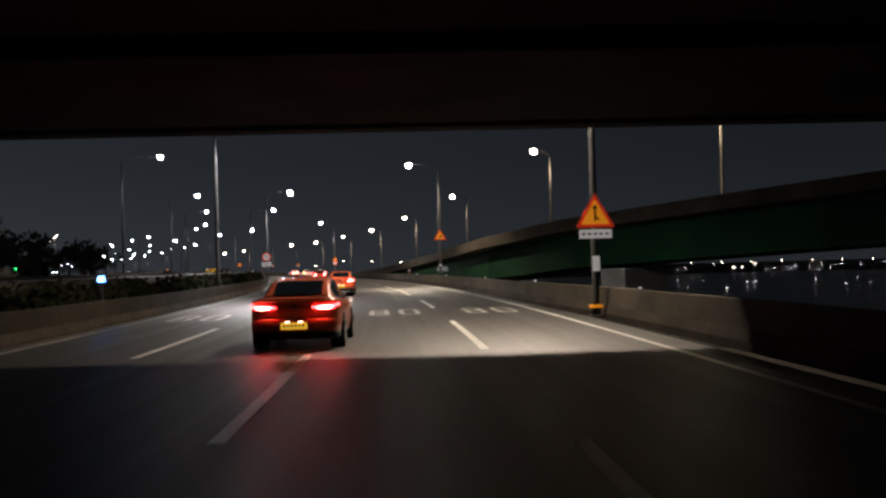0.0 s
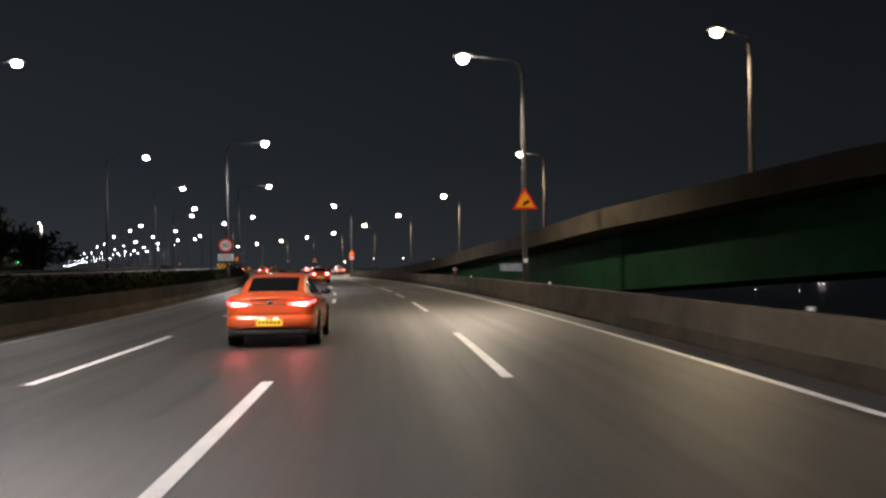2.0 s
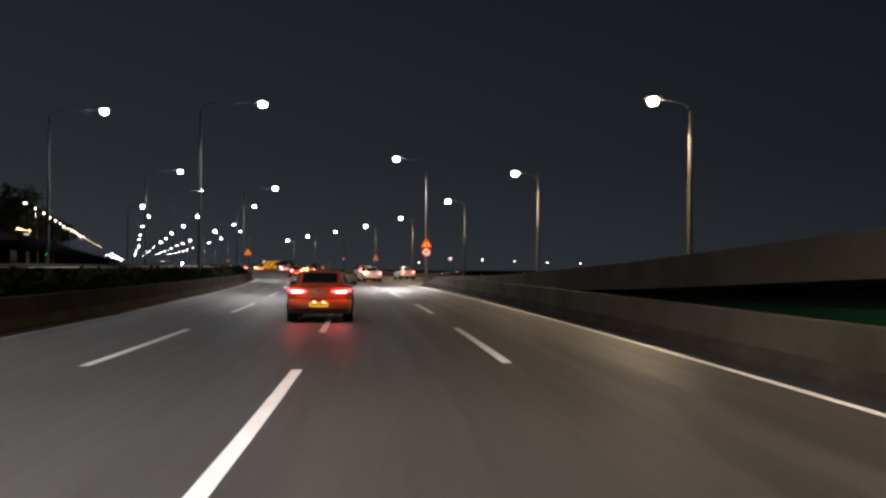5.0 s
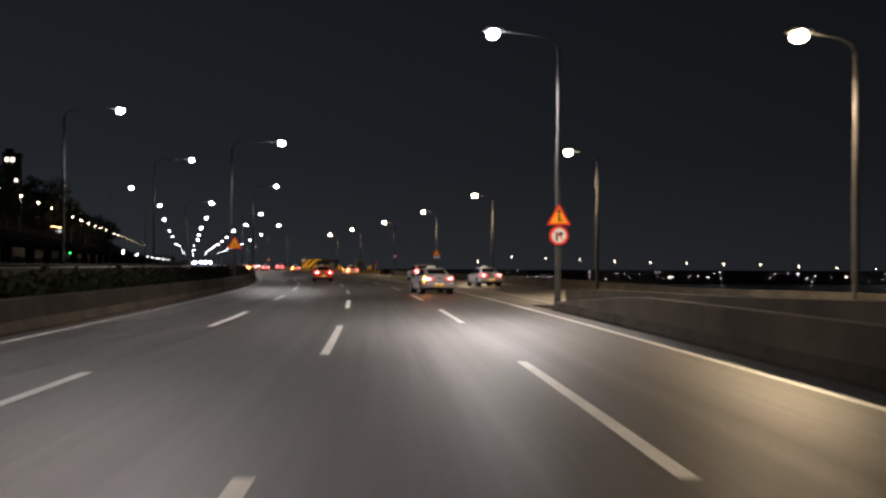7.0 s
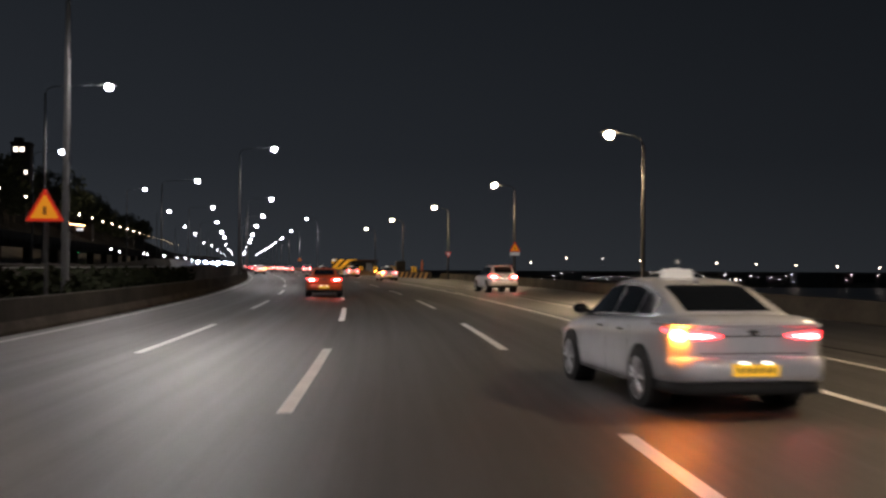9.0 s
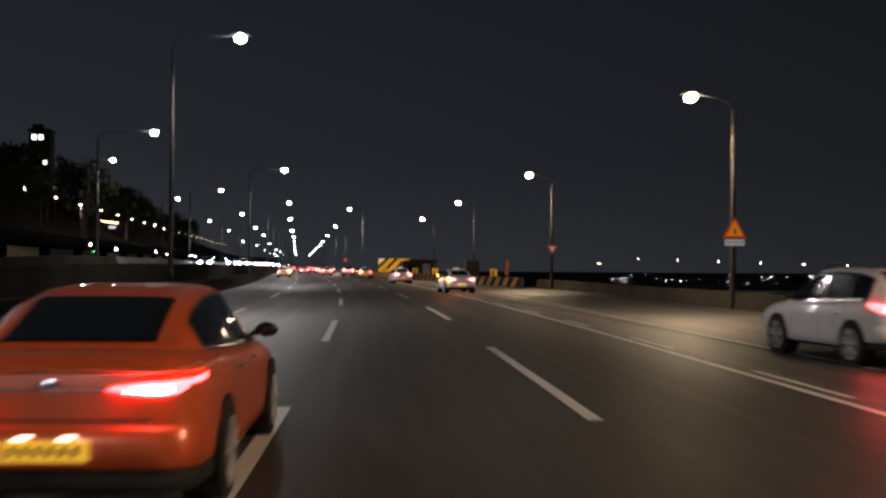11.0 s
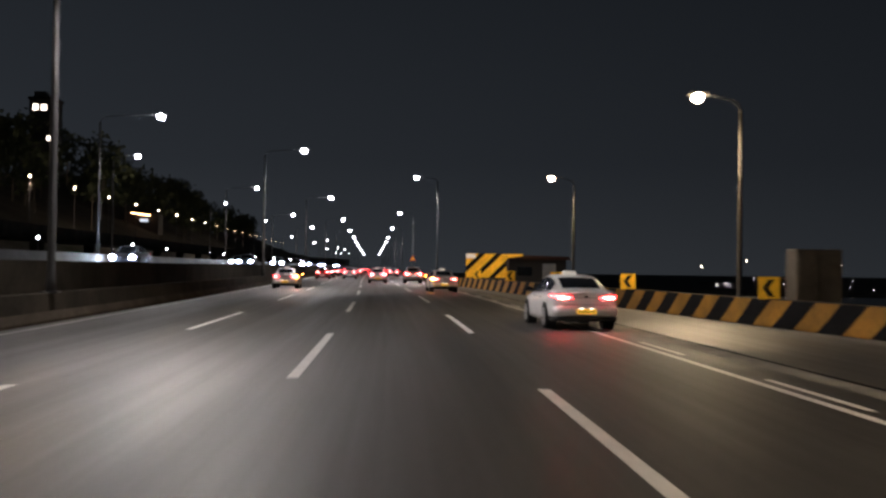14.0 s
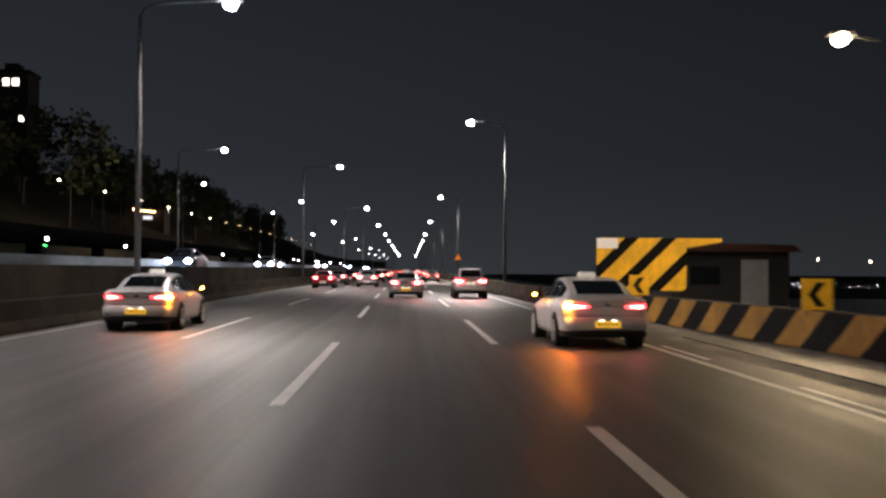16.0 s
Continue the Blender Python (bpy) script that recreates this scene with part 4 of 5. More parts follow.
def build_car(label, category, paint, shape="sedan", m=Matrix.Identity(4), taxi=False, turning=None, brake=True, plate=M_PLATE, group="", heads=False, simple=False, sign=True, repeater=True):
    S = SHAPES[shape]
    car = thing("taxi" if taxi else ("suv" if shape == "suv" else "car"), m, label, category, group)
    half = [(0.80, 0.0), (0.965, 0.08), (0.985, 0.22), (1.0, 0.42), (0.99, 0.62), (0.995, 0.72), (0.965, 0.88), (0.90, 0.96), (0.74, 0.995), (0.40, 1.0)]
    by = [q[0] for q in S["body"]]

    def ring(y, w, lo, hi, grow=0.0):
        r = [((w + grow) * fx, y, lo + (hi - lo) * fz) for fx, fz in half]
        return r + [(-x, yy, z) for x, yy, z in r[::-1]]

    def side_point(y, z, grow=0.0):
        """A point on the body's side at a height."""
        w, lo, hi = (lerp(y, by, [q[k] for q in S["body"]]) for k in (1, 2, 3))
        return (w * lerp((z - lo) / (hi - lo), [f[1] for f in half], [f[0] for f in half]) + grow, y, z)
    part("body", loft([ring(*q) for q in S["body"]]), paint, car, smooth=True)
    rf = S["roof"]
    ys = [q[0] for q in rf]
    belt = lambda y: lerp(y, by, [q[3] for q in S["body"]]) - 0.015
    wb = lambda y: lerp(y, ys, [q[1] for q in rf]) + 0.02
    wr = lambda y: lerp(y, ys, [q[2] for q in rf])
    zr = lambda y: lerp(y, ys, [q[3] for q in rf])
    top = lambda y: max(zr(y), belt(y) + 0.012)

    def glass_point(y, f, grow=0.0):
        """On the cabin's flat side, f of the way up from the belt line to the roof."""
        b, t = belt(y), top(y)
        return (wb(y) + (wr(y) + 0.02 - wb(y)) * f / 0.88 + grow, y, b + (t - b) * f)

    def cabin_ring(y):
        b, t = belt(y), top(y)
        w = wr(y)
        r = [glass_point(y, 0.0), glass_point(y, 0.88), (w - 0.03, y, b + (t - b) * 0.95), (w - 0.12, y, b + (t - b) * 0.985), (w * 0.45, y, t)]
        return r + [(-x, yy, z) for x, yy, z in r[::-1]]
    n = 12 if simple else 36
    part("cabin", loft([cabin_ring(ys[0] + (ys[-1] - ys[0]) * i / n) for i in range(n + 1)]), paint, car, smooth=True)

    def side_strip(name, y0, y1, f0, f1, sg, mat, grow, lab="", slant=0.0):
        k = 10
        rows = []
        for f, sh in ((f0, 0.0), (f1, slant)):
            rows.append([glass_point(y0 + (y1 - y0) * i / k + sh, f, grow) for i in range(k + 1)])
        return part(name, loft([[(sg * x, y, z) for x, y, z in row] for row in rows], cap=False), mat, car, lab, smooth=True)
    a0, a1, a2, a3 = S["side"]
    for sg in (-1, 1):
        side_strip("window_surround", a0 - 0.03, a3 + 0.05, 0.035, 0.86, sg, M_SIGN_BLACK, 0.012 if not simple else 0.02)
        g = 0.018 if not simple else 0.032
        if not simple:
            side_strip("side_window", a0 + 0.03, a1 - 0.02, 0.09, 0.80, sg, M_GLASS, g)
            side_strip("chrome_belt", a0 - 0.03, a3 + 0.06, 0.0, 0.05, sg, M_CHROME, 0.022)
        side_strip("side_window", a1 + 0.02, a2 - 0.03, 0.09, 0.81, sg, M_GLASS, g)
        side_strip("side_window", a2 + 0.03, a3, 0.09, 0.81, sg, M_GLASS, g)

    def cross_pane(name, ya, yb, inset, mat=M_GLASS, lift=0.016):
        rows = []
        for k in range(9):
            y = ya + (yb - ya) * k / 8
            w = wr(y) - 0.03 - inset
            rows.append([(x * w, y, top(y) + lift - 0.020 * max(0.0, abs(x) - 0.5) - 0.03 * (abs(x) > 0.9)) for x in (-1, -0.85, -0.5, 0, 0.5, 0.85, 1)])
        return part(name, loft(rows, cap=False), mat, car, smooth=True)
    cross_pane("rear_window", ys[0] + 0.07, ys[2] + 0.06, 0.03)
    cross_pane("windscreen", ys[5] + 0.12, ys[7] - 0.06, 0.03)
    # wheels
    for y in S["wheels"]:
        for sg in (-1, 1):
            R = S["wr"]
            # No opening is cut: a black disc gives the arch its shaded gap.
            part("wheel_arch_shade", tube_bm([(sg * 0.66, y, R + 0.02), (sg * 0.932, y, R + 0.02)], [R + 0.06, R + 0.05], 24), M_RUBBER, car)
            wh = part("wheel", tube_bm([(sg * q, y, R) for q in (0.70, 0.72, 0.925, 0.94)], [R - 0.03, R, R, R - 0.025], 24), M_RUBBER, car)
            xo = sg * 0.944
            part("rim", tube_bm([(sg * 0.90, y, R), (xo, y, R)], [R * 0.74, R * 0.72], 20), M_RIM_BACK, wh)
            if not simple:
                bm = bmesh.new()
                for q in range(24):
                    a, b = 2 * math.pi * q / 24, 2 * math.pi * (q + 1) / 24
                    quad = [(R * k_ * math.cos(t), R * k_ * math.sin(t)) for k_, t in ((0.66, a), (0.75, a), (0.75, b), (0.66, b))]
                    bm.faces.new([bm.verts.new((xo + sg * 0.006, y + u, R + v)) for u, v in quad])
                part("rim_ring", bm, M_ALLOY, wh)
                for k in range(5):
                    a = 2 * math.pi * k / 5 + 0.3
                    c, s_ = math.cos(a), math.sin(a)
                    for off in (-0.22, 0.22):
                        c2, s2 = math.cos(a + off), math.sin(a + off)
                        part("spoke", tube_bm([(xo + sg * 0.004, y + 0.03 * c, R + 0.03 * s_), (xo + sg * 0.004, y + R * 0.70 * c2, R + R * 0.70 * s2)], [0.022, 0.022], 6), M_ALLOY, wh)
    # rear outline in plan, from the middle round the corner to the flank
    back = [(q[1] * 0.97, q[0]) for q in S["body"][:5]]

    def wrap(pts, zs, out=0.012, inn=0.03):
        """A solid skin along the rear outline; zs: its lower and upper edge at each point."""
        rings = []
        for (x, y), (lo, hi) in zip(pts, zs):
            nx = 0.25 if y < 0.0 else (0.75 if y < 0.08 else 1.0)
            ny = -1.0 if y < 0.08 else -0.35
            ox, oy = x + nx * out, y + ny * out
            ix, iy = x - nx * inn, y - ny * inn
            e = (hi - lo) * 0.18
            rings.append([(ix, iy, lo), (ox, oy, lo + e), (ox, oy, hi - e), (ix, iy, hi)])
        return rings
    z0, z1 = S["tail"]
    lamp_mat = {True: M_TAIL, False: M_TAIL_DIM, None: M_REFLECTOR}[brake]
    core = {True: M_TAIL_HOT, False: M_TAIL_MID, None: M_REFLECTOR}[brake]
    path = [(0.36, -0.02), (0.46, -0.02), back[0], back[1], back[2], back[3], (back[3][0] + 0.008, back[3][1] + 0.10)]
    dz = z1 - z0
    rise = [(z0 + dz * 0.42, z0 + dz * 0.62), (z0 + dz * 0.15, z0 + dz * 0.80), (z0, z1 - dz * 0.02), (z0, z1), (z0 + dz * 0.10, z1 + dz * 0.05), (z0 + dz * 0.45, z1 + dz * 0.08), (z0 + dz * 0.75, z1 + dz * 0.08)]
    for sg in (-1, 1):
        mir = lambda rings: [[(sg * x, y, z) for x, y, z in r] for r in rings]
        tl = part("tail_lamp", loft(mir(wrap(path, rise)), closed=True), lamp_mat, car, smooth=True)
        part("lamp_core", loft(mir(wrap(path[1:4], [(a + dz * 0.24, b - dz * 0.30) for a, b in rise[1:4]], 0.018, 0.0)), closed=True), core, tl)
        low = S["body"][1][2]
        part("reflector", loft(mir(wrap([back[1], back[2]], [(low + 0.10, low + 0.20)] * 2, 0.035, 0.0)), closed=True), M_REFLECTOR, car, "red reflector in the bumper")
        part("head_lamp", blob_bm((sg * 0.64, S["L"] - (0.03 if heads else 0.10), 0.64), (0.20, 0.14, 0.13) if heads else (0.17, 0.12, 0.085)), M_HEAD if heads else M_HEAD_OFF, car, smooth=True)
        ym = a3 - 0.12
        mz = belt(ym) + 0.10
        mi = part("mirror", blob_bm((sg * 0.925, ym + 0.02, mz - 0.01), (0.11, 0.07, 0.07)), M_MIRROR, car, "black door mirror", smooth=True)
        part("mirror_stalk", box_bm(min(sg * 0.78, sg * 0.93), max(sg * 0.78, sg * 0.93), ym, ym + 0.05, mz - 0.065, mz - 0.02, 0.01), M_RUBBER, mi)
        if turning == sg:
            part("turn_lamp", blob_bm((sg * (back[2][0] - 0.01), back[2][1] - 0.01, (z0 + z1) / 2), (0.085, 0.085, 0.062)), M_AMBER, car, "glowing amber turn signal")
            if repeater:
                part("turn_repeater", blob_bm((sg * 1.0, ym - 0.015, mz), (0.04, 0.045, 0.025), 8, 6), M_AMBER, mi, "amber repeater in the mirror")
        if not simple:
            for y in (a1 - 0.02, a2, a3 - 0.06):
                zz = [0.30 + (belt(y) - 0.31) * i / 8 for i in range(9)]
                rows = [[side_point(y + o, z, 0.0015) for z in zz] for o in (-0.005, 0.005)]
                part("door_seam", loft(mir(rows), cap=False), M_RUBBER, car)
            for y in (a1 + 0.16, a2 + 0.16):
                x = side_point(y, 0.84)[0]
                part("door_handle", box_bm(min(sg * (x - 0.02), sg * (x + 0.025)), max(sg * (x - 0.02), sg * (x + 0.025)), y - 0.02, y + 0.17, 0.83, 0.86, 0.008), M_CHROME, car)
            rows = [[side_point(S["wheels"][0] + 0.42 + (S["wheels"][1] - S["wheels"][0] - 0.84) * i / 8, z, 0.012) for i in range(9)] for z in (0.235, 0.29)]
            part("sill", loft(mir(rows), cap=False), M_CHROME if not shape == "suv" else M_RUBBER, car)
    full = [(-x, y) for x, y in reversed(back)] + [(0.0, -0.02)] + back
    bl = S["body"][0][2]

    def skirt(lo, hi, out, name, mat, bulge=1.0, lab=""):
        rings = []
        for x, y in full:
            sx = math.copysign(1, x) if abs(x) > 0.01 else 0
            nx = (0.25 if y < 0.0 else (0.75 if y < 0.08 else 1.0)) * sx
            ny = -1.0 if y < 0.08 else -0.3
            fade = 1.0 if y < 0.2 else 0.25
            o = out * fade
            rings.append([(x - nx * 0.05, y - ny * 0.05, lo), (x + nx * o * 0.7, y + ny * o * 0.7, lo + (hi - lo) * 0.06), (x + nx * o, y + ny * o, lo + (hi - lo) * 0.45), (x + nx * o * 0.85, y + ny * o * 0.85, lo + (hi - lo) * 0.85), (x - nx * 0.03, y - ny * 0.03, hi)])
        return part(name, loft(rings, closed=True), mat, car, lab, smooth=True)
    skirt(bl - 0.03, bl + 0.26, 0.055, "rear_bumper", paint)
    skirt(bl - 0.17, bl - 0.025, 0.035, "diffuser", M_RUBBER, lab="black lower bumper")
    skirt(S["lid"] - 0.012, S["lid"] + 0.035, 0.022, "boot_lip", paint) if shape == "sedan" else None
    part("underbody", box_bm(-0.70, 0.70, 0.15, S["L"] - 0.2, bl - 0.16, bl + 0.05, 0.02), M_RUBBER, car)
    zp = S["plate"]
    yp = -0.088 if shape == "sedan" else -0.045
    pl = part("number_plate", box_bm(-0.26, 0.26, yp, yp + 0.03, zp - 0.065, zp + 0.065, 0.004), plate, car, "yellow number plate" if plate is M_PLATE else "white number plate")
    for k in range(6):
        part("plate_bar", box_bm(-0.212 + 0.075 * k, -0.172 + 0.075 * k, yp - 0.004, yp - 0.0005, zp - 0.028, zp + 0.028), M_STEEL_DARK, pl)
    if not simple:
        for x in (-0.13, 0.13):
            part("plate_lamp", box_bm(x - 0.045, x + 0.045, yp - 0.006, yp + 0.02, zp + 0.07, zp + 0.09, 0.004), M_PLATE_LAMP, car, "small white number plate lamp")
        part("badge", blob_bm((0, -0.022, S["lid"] - 0.07), (0.06, 0.012, 0.03)), M_CHROME, car)
        part("trunk_trim", box_bm(-0.36, 0.36, -0.03, 0.0, z0 + dz * 0.42, z0 + dz * 0.54, 0.004), M_CHROME, car)
    part("boot_seam", box_bm(-0.60, 0.60, -0.024, 0.03, bl + 0.27, bl + 0.28), M_RUBBER, car)
    if shape == "suv":
        part("roof_spoiler", box_bm(-0.60, 0.60, 0.33, 0.62, 1.575, 1.62, 0.02), paint, car)
        for sg in (-1, 1):
            part("roof_rail", tube_bm([(sg * 0.56, 0.8, 1.64), (sg * 0.56, 1.1, 1.70), (sg * 0.55, 2.0, 1.71), (sg * 0.54, 2.35, 1.64)], [0.018] * 4, 8), M_STEEL_DARK, car)
    if taxi and sign:
        yt = ys[3] + 0.35
        zt = zr(yt) - 0.01
        part("roof_sign", prism_bm([(-0.20, zt), (0.20, zt), (0.18, zt + 0.10), (0.15, zt + 0.12), (-0.15, zt + 0.12), (-0.18, zt + 0.10)], yt, yt + 0.15), M_ROOF_SIGN, car, "pale lit taxi sign on the roof")
        part("aerial", blob_bm((0, ys[2] + 0.28, zr(ys[2] + 0.28) + 0.02), (0.035, 0.09, 0.035), 8, 6), paint, car, smooth=True)
    return car


build_car("orange taxi saloon with glowing tail lamps and a yellow number plate", "taxi", P_ORANGE, m=stand(20.9, -2.05, 0, -1.0), taxi=True, sign=False)
build_car("orange taxi saloon with lit tail lamps beside the lane line", "taxi", P_ORANGE, m=stand(65.5, -2.3, 0, -0.8), taxi=True, sign=False)
build_car("orange taxi saloon with red brake lamps", "taxi", P_ORANGE, m=stand(143.0, -1.95, 0, -0.3), taxi=True, sign=False)
build_car("orange taxi saloon braking in the next lane", "taxi", P_ORANGE, m=stand(259, -2.6), taxi=True, sign=False)
build_car("silver saloon taxi with a flashing amber turn signal", "taxi", P_SILVER, m=stand(217.2, 3.3, 0, 6.0), taxi=True, turning=-1, brake=False, repeater=False)
build_car("white saloon taxi with a flashing amber turn signal", "taxi", P_WHITE, m=stand(316.0, 5.75, 0, 2.5), taxi=True, turning=-1, brake=False)
build_car("white saloon taxi with lit tail lamps beside the edge line", "taxi", P_WHITE, m=stand(350.6, 4.9, 0, 2.0), taxi=True)
build_car("white saloon taxi with an amber turn signal beside the striped barrier", "taxi", P_WHITE, m=stand(392.2, 3.95, 0, 1.5), taxi=True, turning=-1, brake=False)
build_car("silver-grey saloon taxi with a glowing amber turn signal", "taxi", P_SILVER, m=stand(397.6, -6.95, 0, 0), taxi=True, turning=1, brake=False)
build_car("pale silver saloon taxi with bright brake lamps", "taxi", P_SILVER, m=stand(428, 0.0), taxi=True)
build_car("white compact sport utility car with lit tail lamps", "car", P_WHITE, "suv", m=stand(428.6, 3.6), plate=M_PLATE_WHITE)
build_car("white sport utility car with one red brake lamp", "car", P_WHITE, "suv", m=stand(269, 8.35, 0, 5), plate=M_PLATE_WHITE)
build_car("white saloon taxi with lit tail lamps in the merging lane", "taxi", P_WHITE, m=stand(238.5, 9.6, 0, 5), taxi=True, brake=False)

proto_jam = [build_car("grey saloon with red brake lamps in the queue", "car", P_GREY, m=stand(462, -3.4), group="queue of cars ahead", plate=M_PLATE_WHITE, simple=True),
             build_car("dark saloon with red brake lamps in the queue", "car", P_DARK, m=stand(474, -6.8), group="queue of cars ahead", plate=M_PLATE_WHITE, simple=True),
             build_car("white saloon with red brake lamps in the queue", "car", P_WHITE, m=stand(478, 0.1), group="queue of cars ahead", plate=M_PLATE_WHITE, simple=True),
             build_car("dark red saloon with red brake lamps in the queue", "car", P_RED, m=stand(456, -6.7), group="queue of cars ahead", plate=M_PLATE_WHITE, simple=True)]
rng = random.Random(7)
for lane in (-6.8, -3.4, 0.0, 3.4):
    s = 494 + rng.random() * 8
    while s < 830:
        copy_thing(proto_jam[rng.randrange(4)], stand(s, lane + rng.uniform(-0.25, 0.25)))
        s += rng.uniform(13, 34)
proto_on = [build_car("oncoming dark car with dazzling white headlamps", "car", P_DARK, m=stand(441, -14.1, OPP_Z, 180), group="oncoming cars", heads=True, brake=None, plate=M_PLATE_WHITE, simple=True),
            build_car("oncoming black car with dazzling white headlamps", "car", P_DARK, m=stand(398, -17.2, OPP_Z, 180), group="oncoming cars", heads=True, brake=None, plate=M_PLATE_WHITE, simple=True)]
for lane, s in ((-17.0, 457), (-14.1, 480), (-17.2, 512), (-14.2, 548), (-17.2, 585), (-14.2, 620), (-17.2, 675), (-14.2, 730)):
    copy_thing(proto_on[rng.randrange(2)], stand(s, lane, OPP_Z, 180))

# ---- planting in the median ----
def foliage_bm(bm, centre, size, count, leaf, rnd):
    for _ in range(count):
        v = Vector((rnd.gauss(0, 0.42), rnd.gauss(0, 0.42), rnd.gauss(0, 0.42)))
        if v.length > 1.1:
            v *= 1.0 / v.length
        c = Vector(centre) + Vector((v.x * size[0], v.y * size[1], v.z * size[2]))
        a = Vector((rnd.uniform(-1, 1), rnd.uniform(-1, 1), rnd.uniform(-1, 1))).normalized()
        b = a.orthogonal().normalized()
        k = leaf * rnd.uniform(0.6, 1.4)
        bm.faces.new([bm.verts.new(c + p) for p in (a * k, b * k * 0.6, -a * k, -b * k * 0.6)])


def hedge(s0, s1, d, top, rnd):
    bm = bmesh.new()
    s = s0
    while s < s1:
        p = at(s, d + rnd.uniform(-0.12, 0.12), top * 0.6)
        foliage_bm(bm, p, (0.62, 0.9, top * 0.42), 90, 0.13, rnd)
        s += 0.9
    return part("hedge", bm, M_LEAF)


rnd = random.Random(3)
for k in range(7):
    tagged(hedge(-40 + 44 * k, -40 + 44 * (k + 1) - 2, -10.25, 1.42, rnd), "dark clipped hedge in the median bed", "hedge", "median hedges", "stuff")


# ---- hillside trees on the left ----
def tree(s, d, z, h, rnd):
    tree_at(Matrix.Translation(at(s, d, z)), h, rnd)


def tree_at(m, h, rnd):
    t = thing("tree", m, "dark leafy tree on the unlit hillside", "tree", "hillside trees")
    part("trunk", tube_bm([(0, 0, -0.5), (0.1, 0, h * 0.3), (0, 0.15, h * 0.62)], [0.28, 0.2, 0.09], 7), M_BARK, t)
    bm = bmesh.new()
    for k in range(9):
        c = (rnd.gauss(0, h * 0.16), rnd.gauss(0, h * 0.16), h * rnd.uniform(0.45, 0.92))
        foliage_bm(bm, c, (h * 0.2, h * 0.2, h * 0.16), 26, h * 0.045, rnd)
    part("crown", bm, M_LEAF_TREE, t)


for k in range(120):
    s = 430 + 5.2 * k + rnd.uniform(-6, 6)
    d = rnd.uniform(-125, -78 if 455 < s < 580 else -70)
    tree(s, d, ground_height(s, d) - 0.5, rnd.uniform(11, 20), rnd)
for k in range(14):
    s = 60 + 24 * k + rnd.uniform(-8, 8)
    d = rnd.uniform(-90, -56)
    tree(s, d, ground_height(s, d) - 0.4, rnd.uniform(7, 12), rnd)

for k in range(19):
    s = 92 + 7.4 * k + rnd.uniform(-2, 2)
    d = rnd.uniform(-43, -35)
    tree(s, d, ground_height(s, d) - 0.2, rnd.uniform(6.0, 8.2), rnd)

for x, y, z, h in ((-206, 548, 23, 17), (-198, 556, 22, 15), (-213, 552, 24, 16), (-190, 560, 21, 15), (-220, 556, 25, 14)):
    t_ = Matrix.Translation((x, y, z))
    tree_at(t_, h, rnd)

# ---- elevated side road on the left with its lamps ----
side = thing("side_viaduct", Matrix.Identity(4), "dark elevated side road on piers along the hillside", "viaduct", kind="structure")
ribbon("deck", lambda s: [(-56, 6.0), (-48, 6.0), (-48, 5.0), (-56, 5.0)], 325, 1300, 12.0, M_CONCRETE_DARK, parent=side)
ribbon("parapet", lambda s: [(-48.0, 5.0), (-48.0, 7.1), (-48.25, 7.1), (-48.25, 5.0)], 325, 1300, 12.0, M_CONCRETE_DARK, parent=side)
for k in range(32):
    ob = part("pier", box_bm(-0.9, 0.9, -0.7, 0.7, -1.0, 4.99, 0.05), M_CONCRETE_DARK, side)
    ob.matrix_local = stand(338 + 30 * k, -52, 0)


def small_lamp(m, h, mat, label, group, r=0.16, sink=0.0):
    lp = thing("lamp_post", m, label, "street lamp", group)
    part("pole", tube_bm([(0, 0, -sink), (0, 0, h)], [0.07, 0.05], 6), M_STEEL_DARK, lp)
    bm = bmesh.new()
    bmesh.ops.create_icosphere(bm, subdivisions=1, radius=r)
    gl = part("globe", bm, mat, lp)
    gl.location = (0, 0, h + r * 0.8)
    return lp


proto = small_lamp(stand(341, -48.8, 7.1), 6.6, M_DISTANT_WARM, "slender lamp post with a warm white globe on the side road", "side road lamps", 0.17)
far_lamp = small_lamp(stand(696, -48.8, 7.1), 6.6, M_DISTANT_DIM, "slender lamp post with a faint warm globe on the side road", "side road lamps", 0.14)
for k in range(1, 26):
    if k != 16:
        copy_thing(proto if k < 14 else far_lamp, stand(341 + 22.2 * k, -48.8, 7.1))
for k in range(1, 25, 5):
    ld = bpy.data.lights.new("side_road_light", "POINT")
    ld.energy, ld.color, ld.shadow_soft_size = 3200.0, (1.0, 0.82, 0.6), 0.3
    new("side_road_light", ld).location = at(341 + 22.2 * k, -49.4, 13.2)
proto2 = small_lamp(stand(400, -33, 0), 4.2, M_DISTANT_COOL, "short lamp post with a cool white globe below the side road", "path lamps", 0.16)
for k in range(1, 16):
    copy_thing(proto2, stand(400 + 34 * k, -33 - 2 * (k % 2), -0.1))
sig = thing("traffic_light", Matrix.Translation((-162.6, 511.0, 0.9)) @ Matrix.Rotation(radians(18), 4, "Z"), "traffic light showing green on a side street", "traffic light")
part("post", tube_bm([(0, 0, -2.0), (0, 0, 4.3)], [0.09, 0.07], 8), M_STEEL_DARK, sig)
part("housing", box_bm(-1.0, 0.55, -0.1, 0.1, 4.03, 5.03, 0.03), M_STEEL_DARK, sig)
part("green_lens", prism_bm(disc(0.42, 4.53, 18), -0.14, -0.101), M_GREEN_LIGHT, sig)


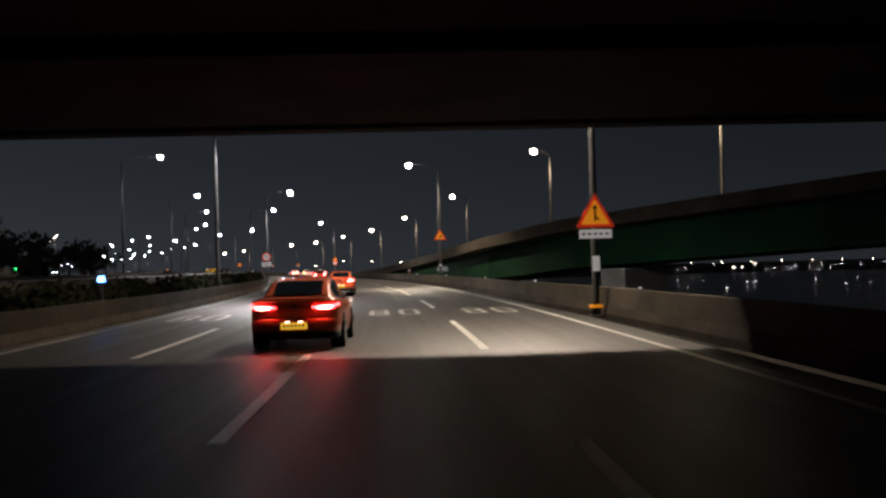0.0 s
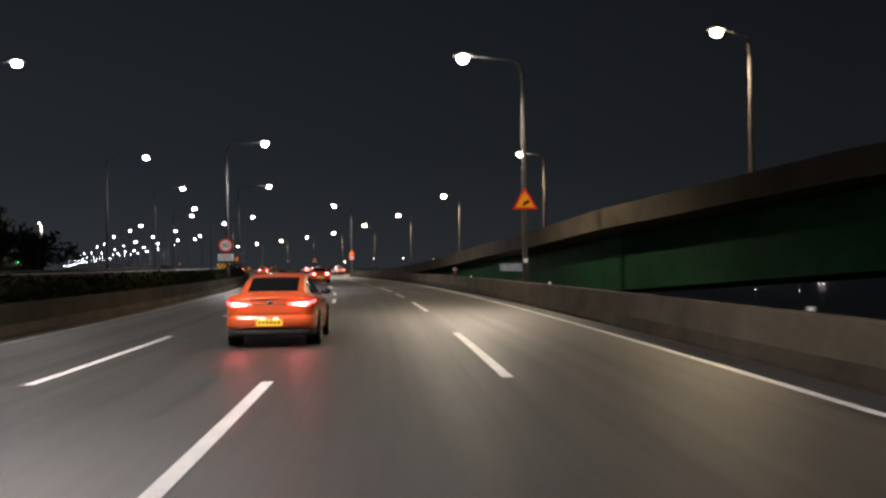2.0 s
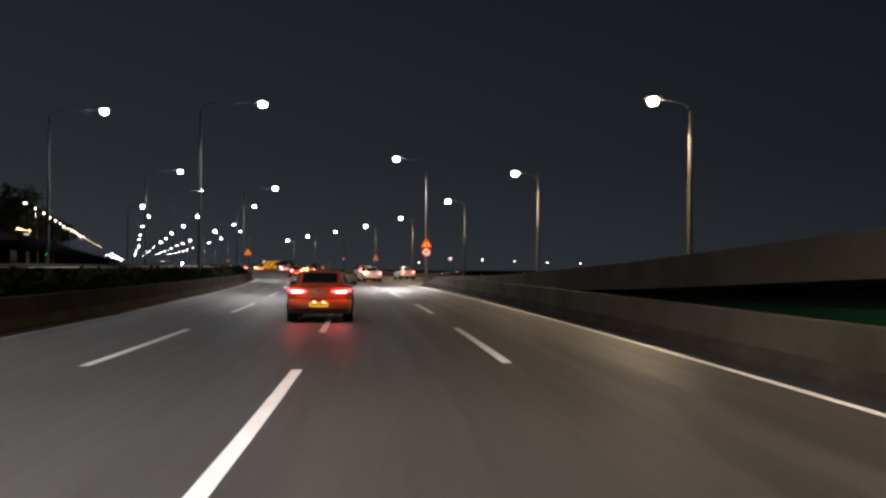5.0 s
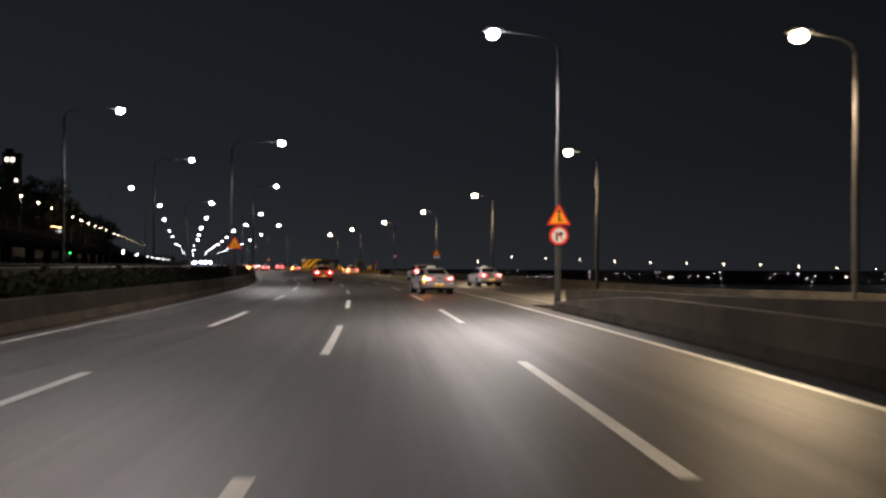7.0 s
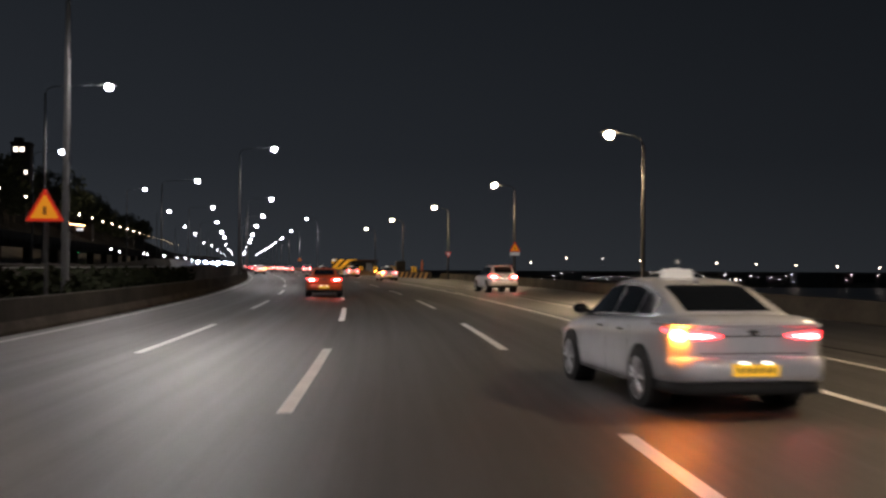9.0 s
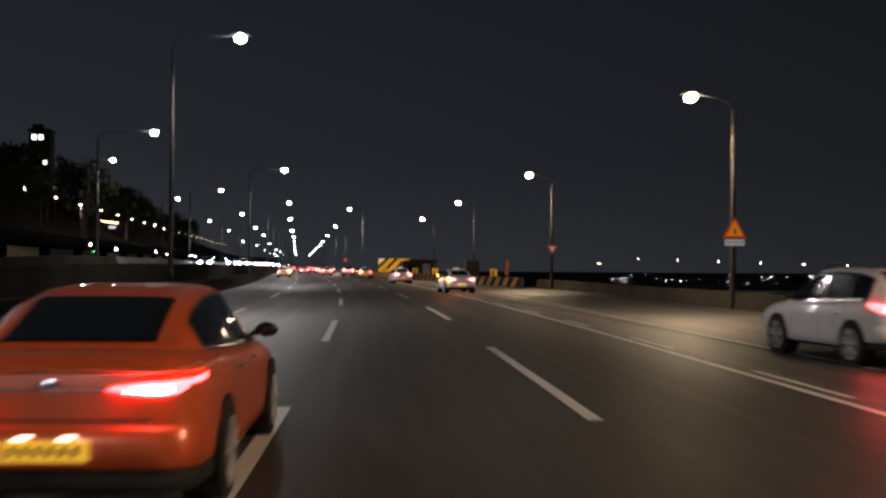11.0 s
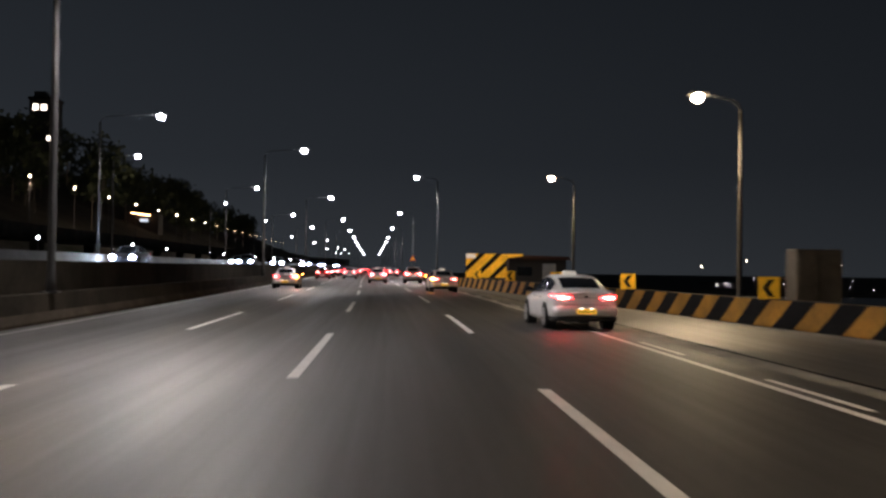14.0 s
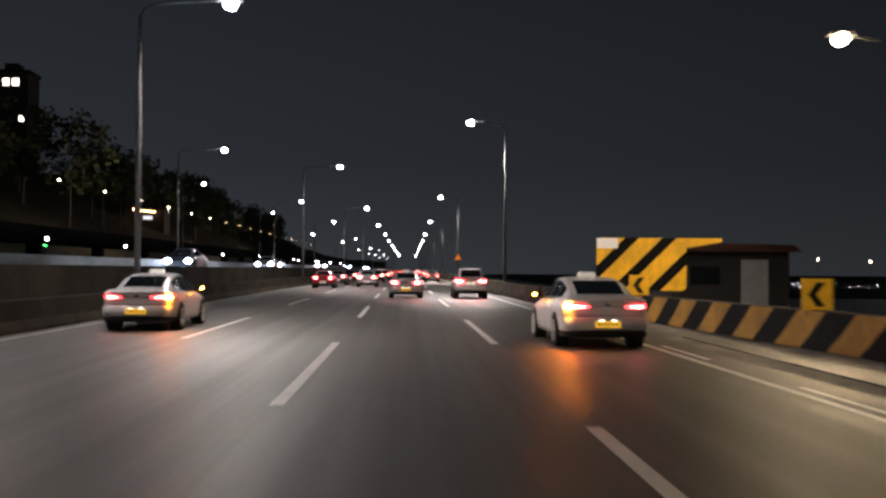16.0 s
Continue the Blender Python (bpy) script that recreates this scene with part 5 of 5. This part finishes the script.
# ---- buildings on the hill and over the river ----
def tower(m, w, dp, h, lit, rnd, label, group, cell=3.2):
    b = thing("building", m, label, "building", group)
    part("wall", box_bm(-w / 2, w / 2, 0, dp, -6, h), M_BUILDING, b)
    part("roof", box_bm(-w / 2 - 0.3, w / 2 + 0.3, -0.3, dp + 0.3, h + 0.003, h + 0.8), M_CONCRETE_DARK, b)
    nx, nz = max(1, int(w / cell)), max(1, int(h / cell))
    for i in range(nx):
        for j in range(nz):
            if rnd.random() < lit:
                x = -w / 2 + (i + 0.5) * w / nx
                z = (j + 0.5) * h / nz
                part("window", box_bm(x - 0.8, x + 0.8, -0.06, -0.002, z - 0.7, z + 0.7), M_WINDOW_LIT, b)
    return b


tw = tower(Matrix.Translation((-210, 562, 30)) @ Matrix.Rotation(radians(20), 4, "Z"), 6.5, 8, 15, 0.0, rnd, "dark hillside building with a few lit windows", "hillside buildings")
for x in (-1.6, 0.5):
    part("window", box_bm(x - 0.7, x + 0.7, -0.06, -0.002, 12.2, 13.8), M_WINDOW_LIT, tw)
part("window", box_bm(1.4, 2.4, -0.06, -0.002, 4.2, 5.4), M_WINDOW_LIT, tw)
part("stair_head", box_bm(-2.6, 0.4, 2, 6, 15.81, 17.6), M_BUILDING, tw)
rest = thing("restaurant", Matrix.Translation((-230.7, 649, 15.2)) @ Matrix.Rotation(radians(18), 4, "Z"), "low hillside building with a bright orange strip of lamps", "building")
part("wall", box_bm(-6, 6, 0, 8, -5, 4.2), M_BUILDING, rest)
part("roof", box_bm(-6.5, 6.5, -0.6, 8.5, 4.21, 4.6), M_CONCRETE_DARK, rest)
M_BULB = material("orange_bulb", (0.9, 0.6, 0.3), 0.4, emit=(1.0, 0.52, 0.22), power=9.0)
for k in range(9):
    part("bulb", blob_bm((-3.2 + 0.78 * k, -0.75, 4.35 - 0.10 * k), (0.24, 0.2, 0.24), 8, 6), M_BULB, rest, "round orange bulb on the eaves")
part("bulb_rail", box_bm(-3.6, 3.6, -0.72, -0.60, 3.95, 4.10), M_STEEL_DARK, rest)
part("window", box_bm(-0.4, 2.4, -0.05, -0.002, 1.3, 2.4), material("blue_window", (0.5, 0.6, 0.7), 0.4, emit=(0.62, 0.80, 1.0), power=0.35), rest, "dim bluish window")
for s, d, w, h in ((640, -170, 22, 9), (900, -160, 26, 10)):
    tower(stand(s, d, ground_height(s, d) - 1), w, 12, h, 0.07, rnd, "dark hillside building with a few lit windows", "hillside buildings")
# far bank, where the river bends across the view
def far_bank(k, back=0.0, z=-9.4):
    """Along the far bank by a fraction k, some metres back from the water."""
    p = Vector((-40, 965, z)).lerp(Vector((760, 835, z)), k)
    return p + Vector((0.16, 0.98, 0)) * back


for k in range(24):
    tower(Matrix.Translation(far_bank(k / 23 + rnd.uniform(-0.012, 0.012), rnd.uniform(40, 130), -9.5)) @ Matrix.Rotation(radians(-9), 4, "Z"), rnd.uniform(14, 34), 14, rnd.uniform(3, 6.5), 0.10, rnd, "dark low building with a few lit windows across the river", "far bank buildings", 4.0)
proto3 = small_lamp(Matrix.Translation(far_bank(0.0)), 13.6, M_DISTANT_WARM, "riverside lamp glowing warm white on the far bank", "far bank lamps", 0.36, sink=6.0)
for k in range(1, 32):
    copy_thing(proto3, Matrix.Translation(far_bank(k / 31, 0.0, -9.4 + lerp(k / 31, [0, 0.12, 0.25, 0.4, 1], [4.5, 1.0, -1.5, -5.5, -6.0]))))
proto4 = small_lamp(Matrix.Translation(far_bank(0.01, 6, -9.5)), 3.0, M_DISTANT_SMALL, "small cool lamp by the water on the far bank", "far bank waterside lamps", 0.17, sink=6.0)
for k in range(1, 130):
    copy_thing(proto4, Matrix.Translation(far_bank(rnd.random(), rnd.uniform(3, 60), -9.5 + rnd.uniform(-2.5, 4.0))))
# lamps added in the shallow river for low lights and glints on the water
proto5 = small_lamp(Matrix.Translation((150, 505, -14.0)), 3.2, M_DISTANT_COOL, "small white lamp added in the shallow river for glints on the water", "mooring lamps", 0.12)
for k in range(20):
    m5 = Matrix.Translation((128 + 8.2 * k + rnd.uniform(-6, 6), 515 - 1.8 * k + rnd.uniform(-90, 60), -14.0 + rnd.uniform(0, 2.0)))
    copy_thing(proto5, m5)
